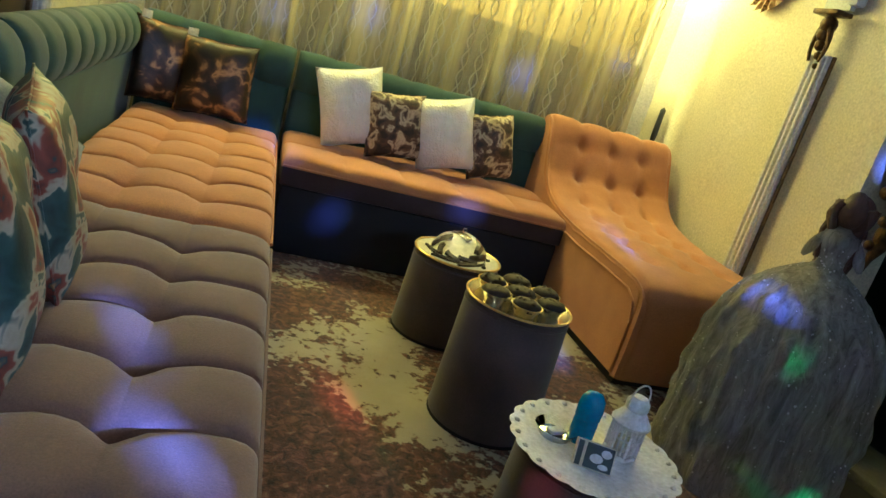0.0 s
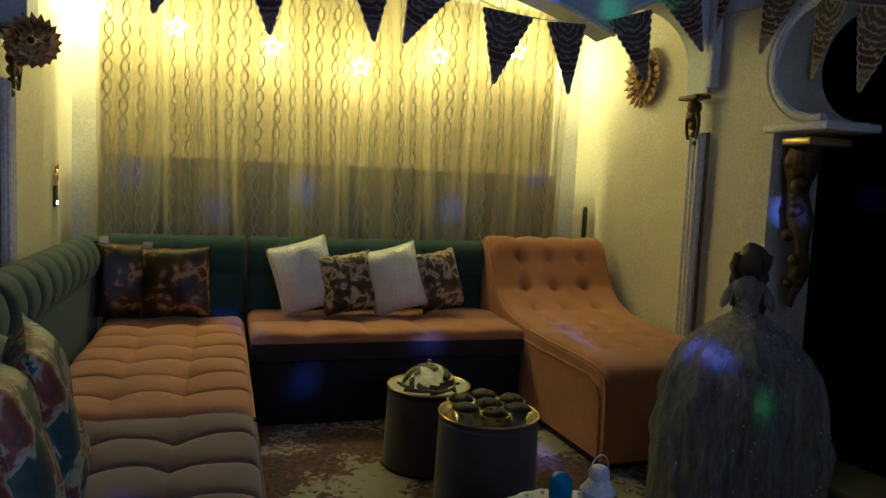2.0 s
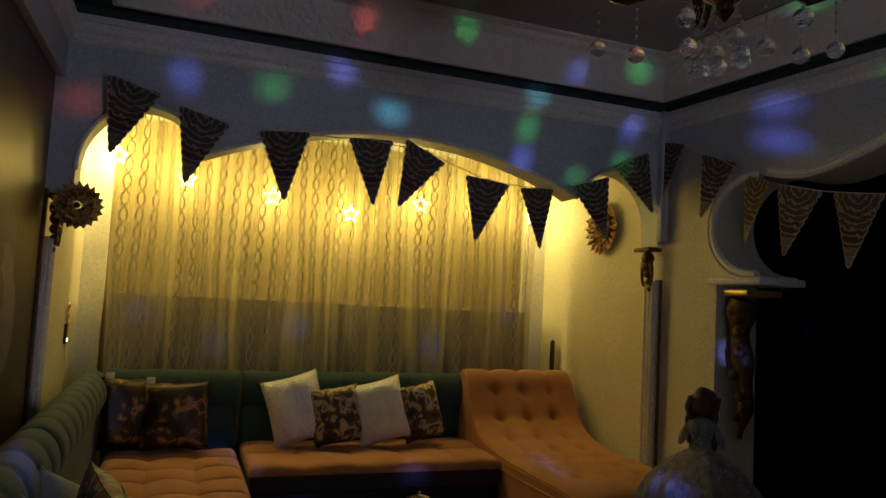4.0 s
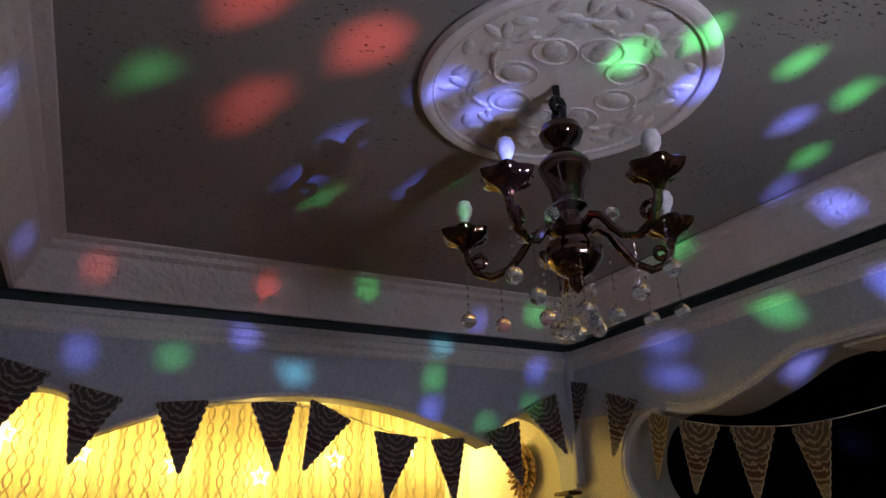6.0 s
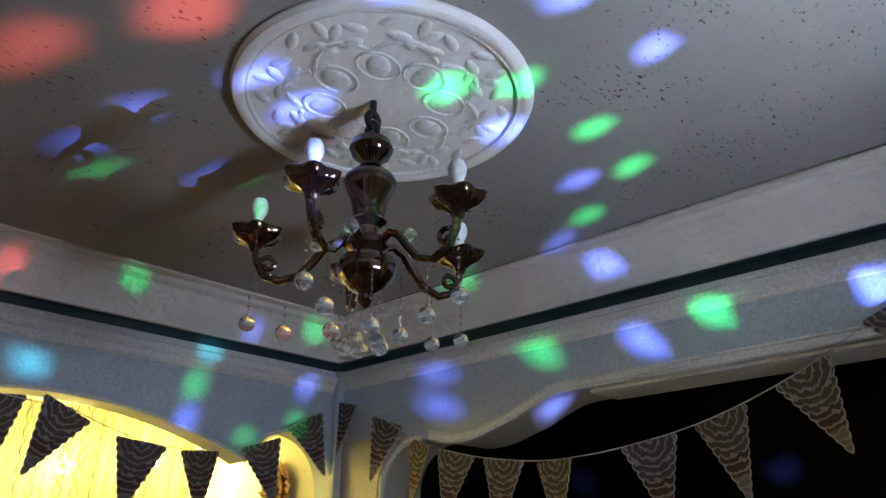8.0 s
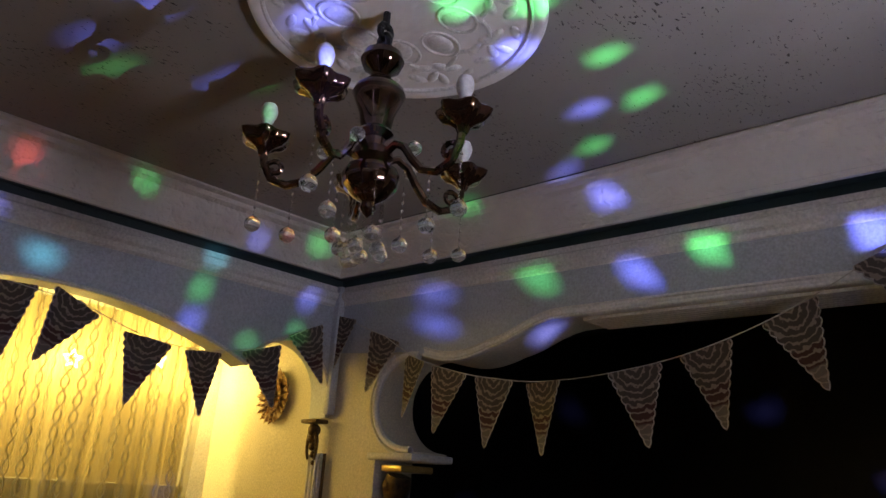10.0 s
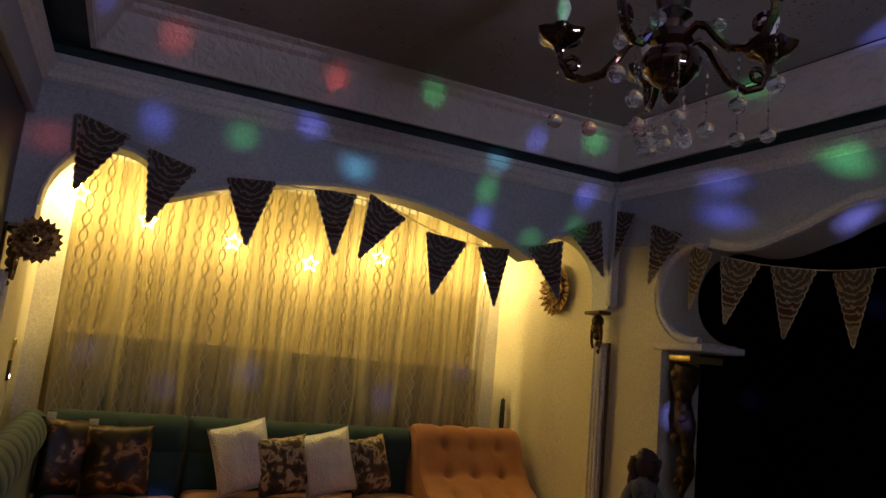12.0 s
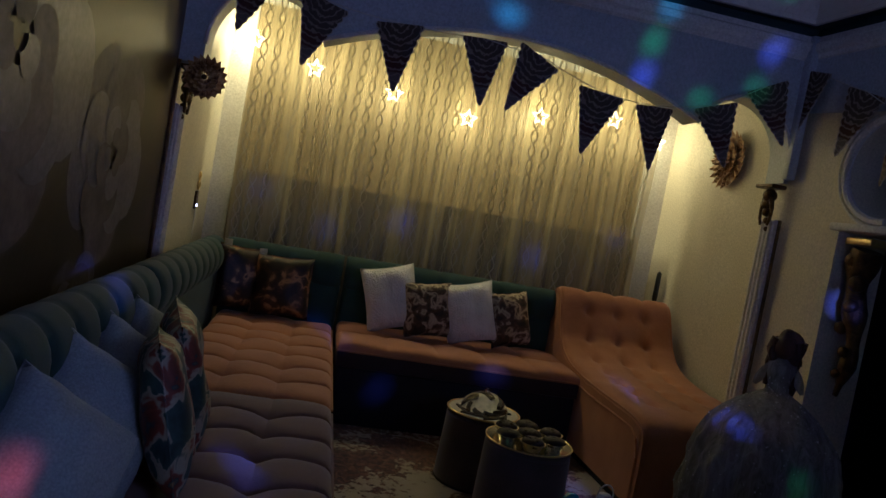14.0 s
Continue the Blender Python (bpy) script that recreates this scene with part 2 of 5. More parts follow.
def tulle_material():
    m, nt, b = nodes_of("glitter_tulle")
    v = coords(nt)
    link(nt, ramp(nt, noise_tex(nt, coords(nt, (1, 1, 0.12)), 34, 5, 0.7, 0.8), [(0.30, (0.20, 0.20, 0.19)), (0.70, (0.66, 0.65, 0.62))]), b.inputs["Base Color"])
    vo = nt.nodes.new("ShaderNodeTexVoronoi")
    vo.inputs["Scale"].default_value = 85
    link(nt, v, vo.inputs["Vector"])
    glit = ramp(nt, vo.outputs["Distance"], [(0.10, (1, 1, 1)), (0.16, (0, 0, 0))])
    sep = nt.nodes.new("ShaderNodeSeparateColor")
    link(nt, glit, sep.inputs[0])
    link(nt, sep.outputs[0], b.inputs["Metallic"])
    rr = nt.nodes.new("ShaderNodeMath")
    rr.operation = "MULTIPLY_ADD"
    rr.inputs[1].default_value, rr.inputs[2].default_value = -0.45, 0.6
    link(nt, sep.outputs[0], rr.inputs[0])
    link(nt, rr.outputs[0], b.inputs["Roughness"])
    bump(nt, b, noise_tex(nt, coords(nt, (1, 1, 0.4)), 24, 6, 0.75, 1.2), 1.0, 0.06)
    clear = nt.nodes.new("ShaderNodeBsdfTransparent")
    mx = nt.nodes.new("ShaderNodeMixShader")
    mx.inputs[0].default_value = 0.32
    link(nt, b.outputs[0], mx.inputs[1])
    link(nt, clear.outputs[0], mx.inputs[2])
    link(nt, mx.outputs[0], nt.nodes["Material Output"].inputs[0])
    return m


def rug_material():
    """Cream carpet with clusters of rust-brown flowers."""
    m, nt, b = nodes_of("flower_carpet")
    v = coords(nt)
    far = nt.nodes.new("ShaderNodeVectorMath")
    far.operation = "DISTANCE"
    far.inputs[1].default_value = (0.16, 2.0, 0.0)
    link(nt, v, far.inputs[0])
    spread = ramp(nt, far.outputs["Value"], [(0.25, (0.70, 0.70, 0.70)), (0.72, (0.34, 0.34, 0.34)), (0.95, (0.5, 0.5, 0.5))])
    spread_v = nt.nodes.new("ShaderNodeSeparateColor")
    link(nt, spread, spread_v.inputs[0])
    mixed = nt.nodes.new("ShaderNodeMath")
    mixed.operation = "MULTIPLY_ADD"
    mixed.inputs[1].default_value = 0.45
    link(nt, spread_v.outputs[0], mixed.inputs[0])
    half = nt.nodes.new("ShaderNodeMath")
    half.operation = "MULTIPLY"
    half.inputs[1].default_value = 0.55
    link(nt, noise_tex(nt, v, 2.6, 3, 0.5, 0.3), half.inputs[0])
    link(nt, half.outputs[0], mixed.inputs[2])
    big = mixed.outputs[0]
    fine = noise_tex(nt, v, 26, 4, 0.6)
    add = nt.nodes.new("ShaderNodeMath")
    add.operation = "MULTIPLY_ADD"
    add.inputs[1].default_value = 0.36
    link(nt, fine, add.inputs[0])
    link(nt, big, add.inputs[2])
    mask = ramp(nt, add.outputs[0], [(0.63, (0, 0, 0)), (0.66, (1, 1, 1))])
    sep = nt.nodes.new("ShaderNodeSeparateColor")
    link(nt, mask, sep.inputs[0])
    flower = ramp(nt, noise_tex(nt, v, 30, 5, 0.65, 0.8), [(0.36, (0.022, 0.008, 0.006)), (0.50, (0.085, 0.030, 0.018)), (0.62, (0.20, 0.080, 0.045)), (0.74, (0.36, 0.26, 0.15))])
    cream = ramp(nt, noise_tex(nt, v, 3), [(0.3, (0.36, 0.31, 0.20)), (0.7, (0.48, 0.43, 0.30))])
    link(nt, mixc(nt, sep.outputs[0], cream, flower), b.inputs["Base Color"])
    b.inputs["Roughness"].default_value, b.inputs["Sheen Weight"].default_value = 0.95, 0.2
    bump(nt, b, noise_tex(nt, v, 220, 4), 0.6, 0.005)
    return m


def glow_material(name, colour, power):
    m, nt, b = nodes_of(name)
    e = nt.nodes.new("ShaderNodeEmission")
    e.inputs[0].default_value, e.inputs[1].default_value = (*colour, 1), power
    link(nt, e.outputs[0], nt.nodes["Material Output"].inputs[0])
    return m


M["ceiling"], M["cove"] = ceiling_material(), relief_material("embossed_cove", (0.66, 0.62, 0.58), 24, 0.6)
M["rosette"] = relief_material("plaster_relief", (0.78, 0.75, 0.72), 16, 0.3)
M["curtain"], M["sequin"] = curtain_material(), sequin_material()
M["tiger"] = print_material("brown_cream_print", [(0.36, (0.015, 0.010, 0.008)), (0.48, (0.10, 0.05, 0.025)), (0.56, (0.55, 0.45, 0.28)), (0.66, (0.05, 0.025, 0.015))], 15, 0.55, 0.5)
M["satin"] = print_material("brown_satin_print", [(0.42, (0.012, 0.006, 0.003)), (0.52, (0.06, 0.024, 0.009)), (0.60, (0.40, 0.21, 0.07)), (0.67, (0.035, 0.014, 0.006))], 10, 0.42, 0.4)
M["floral"] = print_material("floral_print", [(0.34, (0.012, 0.03, 0.03)), (0.45, (0.035, 0.08, 0.07)), (0.47, (0.40, 0.35, 0.25)), (0.50, (0.34, 0.29, 0.20)), (0.53, (0.22, 0.05, 0.025)), (0.60, (0.12, 0.03, 0.02)), (0.62, (0.02, 0.055, 0.06)), (0.70, (0.42, 0.26, 0.08))], 10, 0.5, 0.5)
M["teal"] = surface("grey_blue_cushion_cloth", (0.32, 0.38, 0.40), (0.42, 0.48, 0.50), 0.75, big=6, fine=160, relief=0.3)
M["fan"] = print_material("brown_gold_paper", [(0.35, (0.10, 0.04, 0.015)), (0.5, (0.42, 0.24, 0.09)), (0.65, (0.66, 0.50, 0.26))], 22, 0.5)
M["glass"], M["lace"], M["tulle"] = glass_material("clear_glass"), lace_material(), tulle_material()
M["crystal"] = glass_material("crystal_ball", (0.95, 0.95, 0.95), 0.02, 0.92)
M["rug"], M["star"] = rug_material(), glow_material("lit_star_tube", (1.0, 0.66, 0.16), 22.0)
M["led"] = glow_material("white_indicator", (1.0, 0.95, 0.85), 6.0)

# ==== mesh helpers ====


def finish(bm, smooth=None):
    bmesh.ops.recalc_face_normals(bm, faces=bm.faces[:])
    if smooth:
        for f in bm.faces:
            f.smooth = True
        for e in bm.edges:
            if len(e.link_faces) == 2 and e.calc_face_angle(0) > radians(smooth):
                e.smooth = False


def mesh_of(name, bm, mats, smooth=40):
    finish(bm, smooth)
    me = bpy.data.meshes.new(name)
    bm.to_mesh(me)
    bm.free()
    for q in mats if isinstance(mats, (list, tuple)) else [mats]:
        me.materials.append(q)
    return me


def thing(name, bm, mats, label, category, group="", kind="", at=None, smooth=40):
    ob = new(name, mesh_of(name, bm, mats, smooth))
    if at is not None:
        ob.matrix_world = at
    return tagged(ob, label, category, group, kind)


def empty(name, label, category, group="", kind="", at=None):
    ob = new(name)
    if at is not None:
        ob.matrix_world = at
    return tagged(ob, label, category, group, kind)


def part(name, bm, mats, parent, label="", at=None, smooth=40):
    ob = new(name, mesh_of(name, bm, mats, smooth))
    ob.parent = parent
    if at is not None:
        ob.matrix_local = at
    return tagged(ob, label)


def box(bm, x0, x1, y0, y1, z0, z1, bevel=0.0, seg=2):
    r = bmesh.ops.create_cube(bm, size=1.0)
    vs = r["verts"]
    bmesh.ops.transform(bm, verts=vs, matrix=Matrix.LocRotScale(((x0 + x1) / 2, (y0 + y1) / 2, (z0 + z1) / 2), None, (x1 - x0, y1 - y0, z1 - z0)))
    if bevel:
        es = list({e for v in vs for e in v.link_edges})
        bmesh.ops.bevel(bm, geom=es, offset=bevel, segments=seg, affect="EDGES", profile=0.5)
    return bm


def boxed(x0, x1, y0, y1, z0, z1, bevel=0.0, seg=2):
    return box(bmesh.new(), x0, x1, y0, y1, z0, z1, bevel, seg)


def lathe(bm, profile, seg=32, centre=(0, 0, 0), wobble=None):
    """Turn a profile of (radius, height) about the upright axis."""
    rings = []
    for r, z in profile:
        if r < 1e-5:
            rings.append([bm.verts.new((centre[0], centre[1], centre[2] + z))])
        else:
            ring = []
            for k in range(seg):
                a = math.tau * k / seg
                q = r * (wobble(a, z) if wobble else 1)
                ring.append(bm.verts.new((centre[0] + q * math.cos(a), centre[1] + q * math.sin(a), centre[2] + z)))
            rings.append(ring)
    for p, q in zip(rings, rings[1:]):
        for k in range(seg):
            j = (k + 1) % seg
            if len(p) == 1 and len(q) == 1:
                continue
            if len(p) == 1:
                bm.faces.new((p[0], q[k], q[j]))
            elif len(q) == 1:
                bm.faces.new((p[k], p[j], q[0]))
            else:
                bm.faces.new((p[k], p[j], q[j], q[k]))
    return bm


def tube(bm, pts, radius, seg=8, closed=False):
    pts = [Vector(p) for p in pts]
    rings = []
    n = len(pts)
    side = Vector((0.31, 0.17, 0.93))
    for k, p in enumerate(pts):
        a, b = pts[(k - 1) % n if closed else max(k - 1, 0)], pts[(k + 1) % n if closed else min(k + 1, n - 1)]
        d = (b - a).normalized()
        u = d.cross(side)
        u = u.normalized() if u.length > 1e-4 else d.orthogonal().normalized()
        w = d.cross(u)
        r = radius(k / max(n - 1, 1)) if callable(radius) else radius
        rings.append([bm.verts.new(p + r * (math.cos(math.tau * j / seg) * u + math.sin(math.tau * j / seg) * w)) for j in range(seg)])
    for k in range(n if closed else n - 1):
        p, q = rings[k], rings[(k + 1) % n]
        for j in range(seg):
            i = (j + 1) % seg
            bm.faces.new((p[j], p[i], q[i], q[j]))
    if not closed:
        bm.faces.new(rings[0][::-1])
        bm.faces.new(rings[-1])
    return bm


def prism(bm, outline, lift):
    """A closed outline (list of vectors) pushed along lift, with both ends closed."""
    a = [bm.verts.new(p) for p in outline]
    b = [bm.verts.new(Vector(p) + Vector(lift)) for p in outline]
    bm.faces.new(a[::-1])
    bm.faces.new(b)
    n = len(a)
    for k in range(n):
        j = (k + 1) % n
        bm.faces.new((a[k], a[j], b[j], b[k]))
    return bm


def curtain_wall(bm, edge, top, fixed, thick, axis):
    """A header whose lower edge follows edge, (along, height) in order, up to top; it stands at fixed on the other axis and is thick."""
    def at(s, d, z):
        return (s, fixed + d, z) if axis == "x" else (fixed + d, s, z)
    rows = [[bm.verts.new(at(s, 0, z)) for s, z in edge], [bm.verts.new(at(s, 0, top)) for s, z in edge],
            [bm.verts.new(at(s, thick, top)) for s, z in edge], [bm.verts.new(at(s, thick, z)) for s, z in edge]]
    n = len(edge)
    for a in range(4):
        p, q = rows[a], rows[(a + 1) % 4]
        for k in range(n - 1):
            bm.faces.new((p[k], p[k + 1], q[k + 1], q[k]))
    bm.faces.new([r[0] for r in rows])
    bm.faces.new([r[-1] for r in rows])
    return bm


def sweep(bm, sections):
    """Join open cross-sections, one after another, into a strip."""
    rows = [[bm.verts.new(p) for p in sec] for sec in sections]
    for p, q in zip(rows, rows[1:]):
        for k in range(len(p) - 1):
            bm.faces.new((p[k], p[k + 1], q[k + 1], q[k]))
    return bm


def grid(bm, nu, nv, place):
    vs = [[bm.verts.new(place(i / nu, j / nv)) for j in range(nv + 1)] for i in range(nu + 1)]
    for i in range(nu):
        for j in range(nv):
            bm.faces.new((vs[i][j], vs[i + 1][j], vs[i + 1][j + 1], vs[i][j + 1]))
    return vs

# ==== the room ====
XL, XR, YA, YB = -0.95, 2.54, 3.42, 5.00     # left wall, right wall, arch plane, window wall
YN, ZT, ZB = -2.6, 3.00, 2.78                # wall behind the camera, ceiling, ledge

thing("floor", boxed(XL - 0.2, 6.2, YN - 0.2, YB + 0.2, -0.12, -0.012), M["dark"], "dark wooden floor under the carpet", "floor", kind="structure")


def carpet():
    bm = bmesh.new()
    box(bm, -0.55, 2.35, -1.2, 4.1, -0.012, 0.0, 0.004, 1)
    return thing("carpet", bm, M["rug"], "cream carpet with rust-brown flower clusters", "carpet")


carpet()
thing("wall_left", boxed(XL - 0.15, XL, YN, YB, 0, ZT + 0.2), M["wall"], "plastered side wall", "wall", kind="structure")
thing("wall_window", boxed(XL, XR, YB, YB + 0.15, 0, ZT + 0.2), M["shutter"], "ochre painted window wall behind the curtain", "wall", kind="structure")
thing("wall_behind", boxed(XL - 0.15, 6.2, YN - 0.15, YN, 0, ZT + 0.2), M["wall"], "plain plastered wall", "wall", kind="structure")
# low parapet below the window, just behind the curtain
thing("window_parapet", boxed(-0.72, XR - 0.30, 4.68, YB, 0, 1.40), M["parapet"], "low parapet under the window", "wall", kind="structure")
for x0, x1 in ((XL, -0.80), (2.34, XR)):
    thing("window_pier", boxed(x0, x1, YB - 0.04, YB, 0, 2.62), M["trim"], "pale painted pier beside the window", "wall", kind="structure")
thing("ceiling_alcove", boxed(XL, XR, YA + 0.18, YB, 2.62, 2.74), M["beam"], "plain ceiling over the window recess", "ceiling", kind="structure")
thing("ceiling_back", boxed(XL - 0.15, XR + 0.44, YN, -1.0, 2.76, 2.84), M["beam"], "plain ceiling behind the tray", "ceiling", kind="structure")


def arch_edge():
    """Lower edge of the arched header: a small arch, a wide flat one, a small arch."""
    pts = [(XL, 1.88), (-0.832, 1.88), (-0.831, 1.98)]
    for k in range(25):
        a = math.pi - k / 24 * (math.pi - radians(22))
        pts.append((-0.53 + 0.30 * math.cos(a), 2.0 + 0.335 * math.sin(a)))
    for k in range(1, 40):
        s = k / 40
        pts.append((-0.252 + s * (1.903 + 0.252), 2.125 + 0.235 * (1 - (2 * s - 1) ** 2)))
    for k in range(25):
        a = radians(158) * (1 - k / 24)
        pts.append((2.195 + 0.315 * math.cos(a), 2.0 + 0.325 * math.sin(a)))
    return pts + [(2.511, 1.98), (2.512, 1.88), (XR, 1.88)]


def slant(bm):
    """Swing what lies along the side wall outwards, as the wall runs away from the arch."""
    for v in bm.verts:
        if v.co.y < YA and v.co.x > 1.2:
            v.co.x += 0.10 * (YA - v.co.y)
    return bm


EDGE = arch_edge()
header = thing("arch_header", curtain_wall(bmesh.new(), EDGE, 2.74, YA, 0.18, "x"), M["beam"], "painted three-lobed plaster arch header before the window recess", "arch", kind="structure", smooth=30)
bm = bmesh.new()
tube(bm, [(x, YA - 0.006, z + 0.004) for x, z in EDGE[2:-2]], 0.013, 6)
part("arch_moulding", bm, M["trim"], header)


def right_edge():
    """Lower edge of the side wall's header, from the jamb with the round lobe to the straight run."""
    pts = []
    for k in range(27):
        a = radians(-96) + k / 26 * radians(196)
        pts.append((2.72 + 0.28 * math.cos(a), 1.965 + 0.275 * math.sin(a)))
    return pts


def hanging_edge():
    """Lower edge of the side header: a hanging curve that rises to the straight lintel."""
    low = []
    for k in range(1, 30):
        s = k / 30
        y = 2.66 - s * 0.93
        z = 2.235 - 0.05 * math.sin(min(s / 0.55, 1) * math.pi) + 0.125 * (0.5 - 0.5 * math.cos(math.pi * max(0.0, (s - 0.5) / 0.5)))
        low.append((y, z))
    return low


LOW = hanging_edge()


def side_wall():
    """Right wall with an opening: jamb, shelf, round lobe, hanging curve and straight lintel."""
    lobe = right_edge()
    low = LOW
    out = [(YB, 0), (2.97, 0), (2.97, 1.63), (2.70, 1.63), (2.70, 1.685)] + lobe[1:] + low + [(1.68, 2.362), (-0.55, 2.362), (-0.55, 0), (YN, 0), (YN, 3.2), (YB, 3.2)]
    bm = bmesh.new()
    prism(bm, [Vector((XR, y, z)) for y, z in out], (0.30, 0, 0))
    slant(bm)
    w = thing("wall_right", bm, M["wall"], "plastered side wall with an ornate arched opening", "wall", kind="structure", smooth=30)
    trim = bmesh.new()
    tube(trim, [(XR - 0.004, y, z) for y, z in lobe], 0.022, 8)
    tube(trim, [(XR - 0.010, 2.72 + (y - 2.72) * 1.12, 1.965 + (z - 1.965) * 1.12) for y, z in lobe[:22]], 0.010, 6)
    part("round_moulding", slant(trim), M["trim"], w)
    trim = bmesh.new()
    run = low + [(1.68, 2.362), (1.2, 2.362), (0.6, 2.362), (-0.5, 2.362)]
    sweep(trim, [[(XR - d, y, z + h) for d, h in ((-0.01, -0.004), (0.022, -0.004), (0.028, 0.004), (0.022, 0.014), (0.014, 0.018), (0.014, 0.036), (0.022, 0.042), (0.016, 0.054), (-0.01, 0.058))] for y, z in run])
    part("lintel_moulding", slant(trim), M["trim"], w)
    trim = bmesh.new()
    for k in range(7):
        box(trim, XR + 0.04 + k * 0.036, XR + 0.062 + k * 0.036, -0.5, 1.62, 2.344, 2.364, 0.004, 1)
    part("lintel_reeding", slant(trim), M["trim"], w)
    part("shelf", slant(boxed(XR - 0.05, XR + 0.28, 2.63, 2.99, 1.632, 1.672, 0.008)), M["trim"], w)
    return w


wall_r = side_wall()
# beam faces under the ledge, proud of the walls
thing("beam_right", slant(curtain_wall(bmesh.new(), [(3.415, 2.30), (3.05, 2.275), (2.80, 2.262)] + LOW + [(1.68, 2.366), (-0.55, 2.366), (-1.0, 2.366)], 2.74, XR - 0.012, 0.0115, "y")), M["beam"], "painted beam over the side opening", "beam", kind="structure")
thing("beam_left", boxed(XL, -0.91, -1.0, YA, 2.42, 2.78, 0.004), M["beam"], "painted beam over the mural wall", "beam", kind="structure")
bm = bmesh.new()
box(bm, XR - 0.06, XR + 0.0, YA - 0.06, YA + 0.0, 1.90, 2.74, 0.012)
bmesh.ops.translate(bm, verts=[v for v in bm.verts if v.co.z < 2.0], vec=(0.015, 0.015, 0))
thing("corner_shaft", bm, M["beam"], "painted corner shaft under the beams", "column", kind="structure")


def tray():
    """Stepped tray ceiling: moulding, dark ledge and embossed cove round a flat panel."""
    x0, x1, y0, y1 = -0.91, XR, -1.0, YA
    prof = {"cornice": [(0.0, 2.60), (0.020, 2.615), (0.024, 2.64), (0.045, 2.655), (0.05, 2.69), (0.03, 2.705), (0.03, 2.735), (0.0, 2.745)],
            "ledge": [(0.0, 2.745), (0.004, 2.79), (0.15, 2.79)],
            "cove": [(0.12, 2.79), (0.12, 2.765), (0.145, 2.765), (0.150, 2.795), (0.17, 2.82), (0.215, 2.885), (0.24, 2.945), (0.275, 2.96), (0.28, 2.985), (0.33, 2.99), (0.335, 3.002)]}
    names = {"cornice": ("cornice", "trim", "white moulded cornice below the ledge"), "ledge": ("ceiling_ledge", "ledge", "dark green recessed ceiling ledge"), "cove": ("ceiling_cove", "cove", "embossed plaster ceiling cove")}
    wide = lambda d: 0.07 if d > 0.1 else 0.0     # the ledge is wider on the mural side
    slim = lambda d: d if d < 0.15 else 0.15 + (d - 0.15) * 0.72     # and the cove slimmer over the opening
    for key, pr in prof.items():
        bm = bmesh.new()
        rings = [[bm.verts.new(p) for p in ((x0 + d + wide(d), y0 + d, z), (x1 + 0.1 * (y1 - y0 - d) - slim(d), y0 + d, z), (x1 + 0.1 * d - slim(d), y1 - d, z), (x0 + d + wide(d), y1 - d, z))] for d, z in pr]
        for p, q in zip(rings, rings[1:]):
            for k in range(4):
                j = (k + 1) % 4
                bm.faces.new((p[k], p[j], q[j], q[k]))
        n, mat, label = names[key]
        thing(n, bm, M[mat], label, "ceiling", kind="structure", smooth=30)
    thing("ceiling", slant(boxed(x0 + 0.3, x1 - 0.3, y0 + 0.3, y1 - 0.3, ZT, ZT + 0.1)), M["ceiling"], "grey ceiling panel with dark flecks", "ceiling", kind="structure")
    thing("ceiling_roof", boxed(XL - 0.2, XR + 1.2, YN, YB, 3.2, 3.3), M["dark"], "slab above the ceiling", "ceiling", kind="structure")


tray()


def pilaster(x, side):
    """Fluted pilaster on a side wall, with a carved dark bracket above it."""
    bm = bmesh.new()
    xa, xb = (x - 0.035, x) if side > 0 else (x, x + 0.035)
    box(bm, xa, xb, YA + 0.0, YA + 0.125, 0, 1.66, 0.004, 1)
    p = thing("pilaster", bm, M["trim"], "white fluted plaster pilaster", "pilaster", kind="structure")
    for k in range(3):
        b = bmesh.new()
        xo = x - 0.045 if side > 0 else x + 0.045
        tube(b, [(xo + side * 0.008, YA + 0.025 + 0.037 * k, 0.02), (xo + side * 0.008, YA + 0.025 + 0.037 * k, 1.65)], 0.016, 8)
        part("flute", b, M["trim"], p)
    b = boxed(min(x, x - side * 0.012), max(x, x - side * 0.012), YA - 0.02, YA - 0.002, 0, 1.66)
    part("edge_strip", b, M["bronze"], p, "dark gold edge strip")
    return p


pilaster(XR, 1)
pilaster(XL, -1)


def corbel(x, side):
    """Carved scroll bracket: a capped top with leaf scrolls tapering to a drop."""
    e = empty("wall_bracket", "dark carved bracket under the arch foot", "bracket", group="carved brackets", at=pose(x, YA + 0.06, 1.6))
    b = boxed(-0.10 if side > 0 else 0.0, 0.0 if side > 0 else 0.085, -0.085, 0.085, 0.240, 0.265, 0.008)
    part("cap", b, M["bronze"], e)
    b = bmesh.new()
    for k in range(5):
        s = k / 4
        r = 0.043 * (1 - 0.62 * s)
        bmesh.ops.create_icosphere(b, subdivisions=2, radius=r, matrix=Matrix.Translation((-side * (0.045 - 0.012 * s), 0.01 * math.sin(5 * s), 0.20 - 0.20 * s)))
    for sg in (-1, 1):
        tube(b, [(-side * 0.05, sg * (0.016 + 0.036 * math.sin(t * 2.6)), 0.21 - 0.19 * t) for t in (0, .2, .4, .6, .8, 1)], lambda q: 0.018 * (1 - 0.6 * q), 6)
    part("scroll", b, M["bronze"], e)
    return e


corbel(XR - 0.012, 1)
corbel(XL + 0.012, -1)


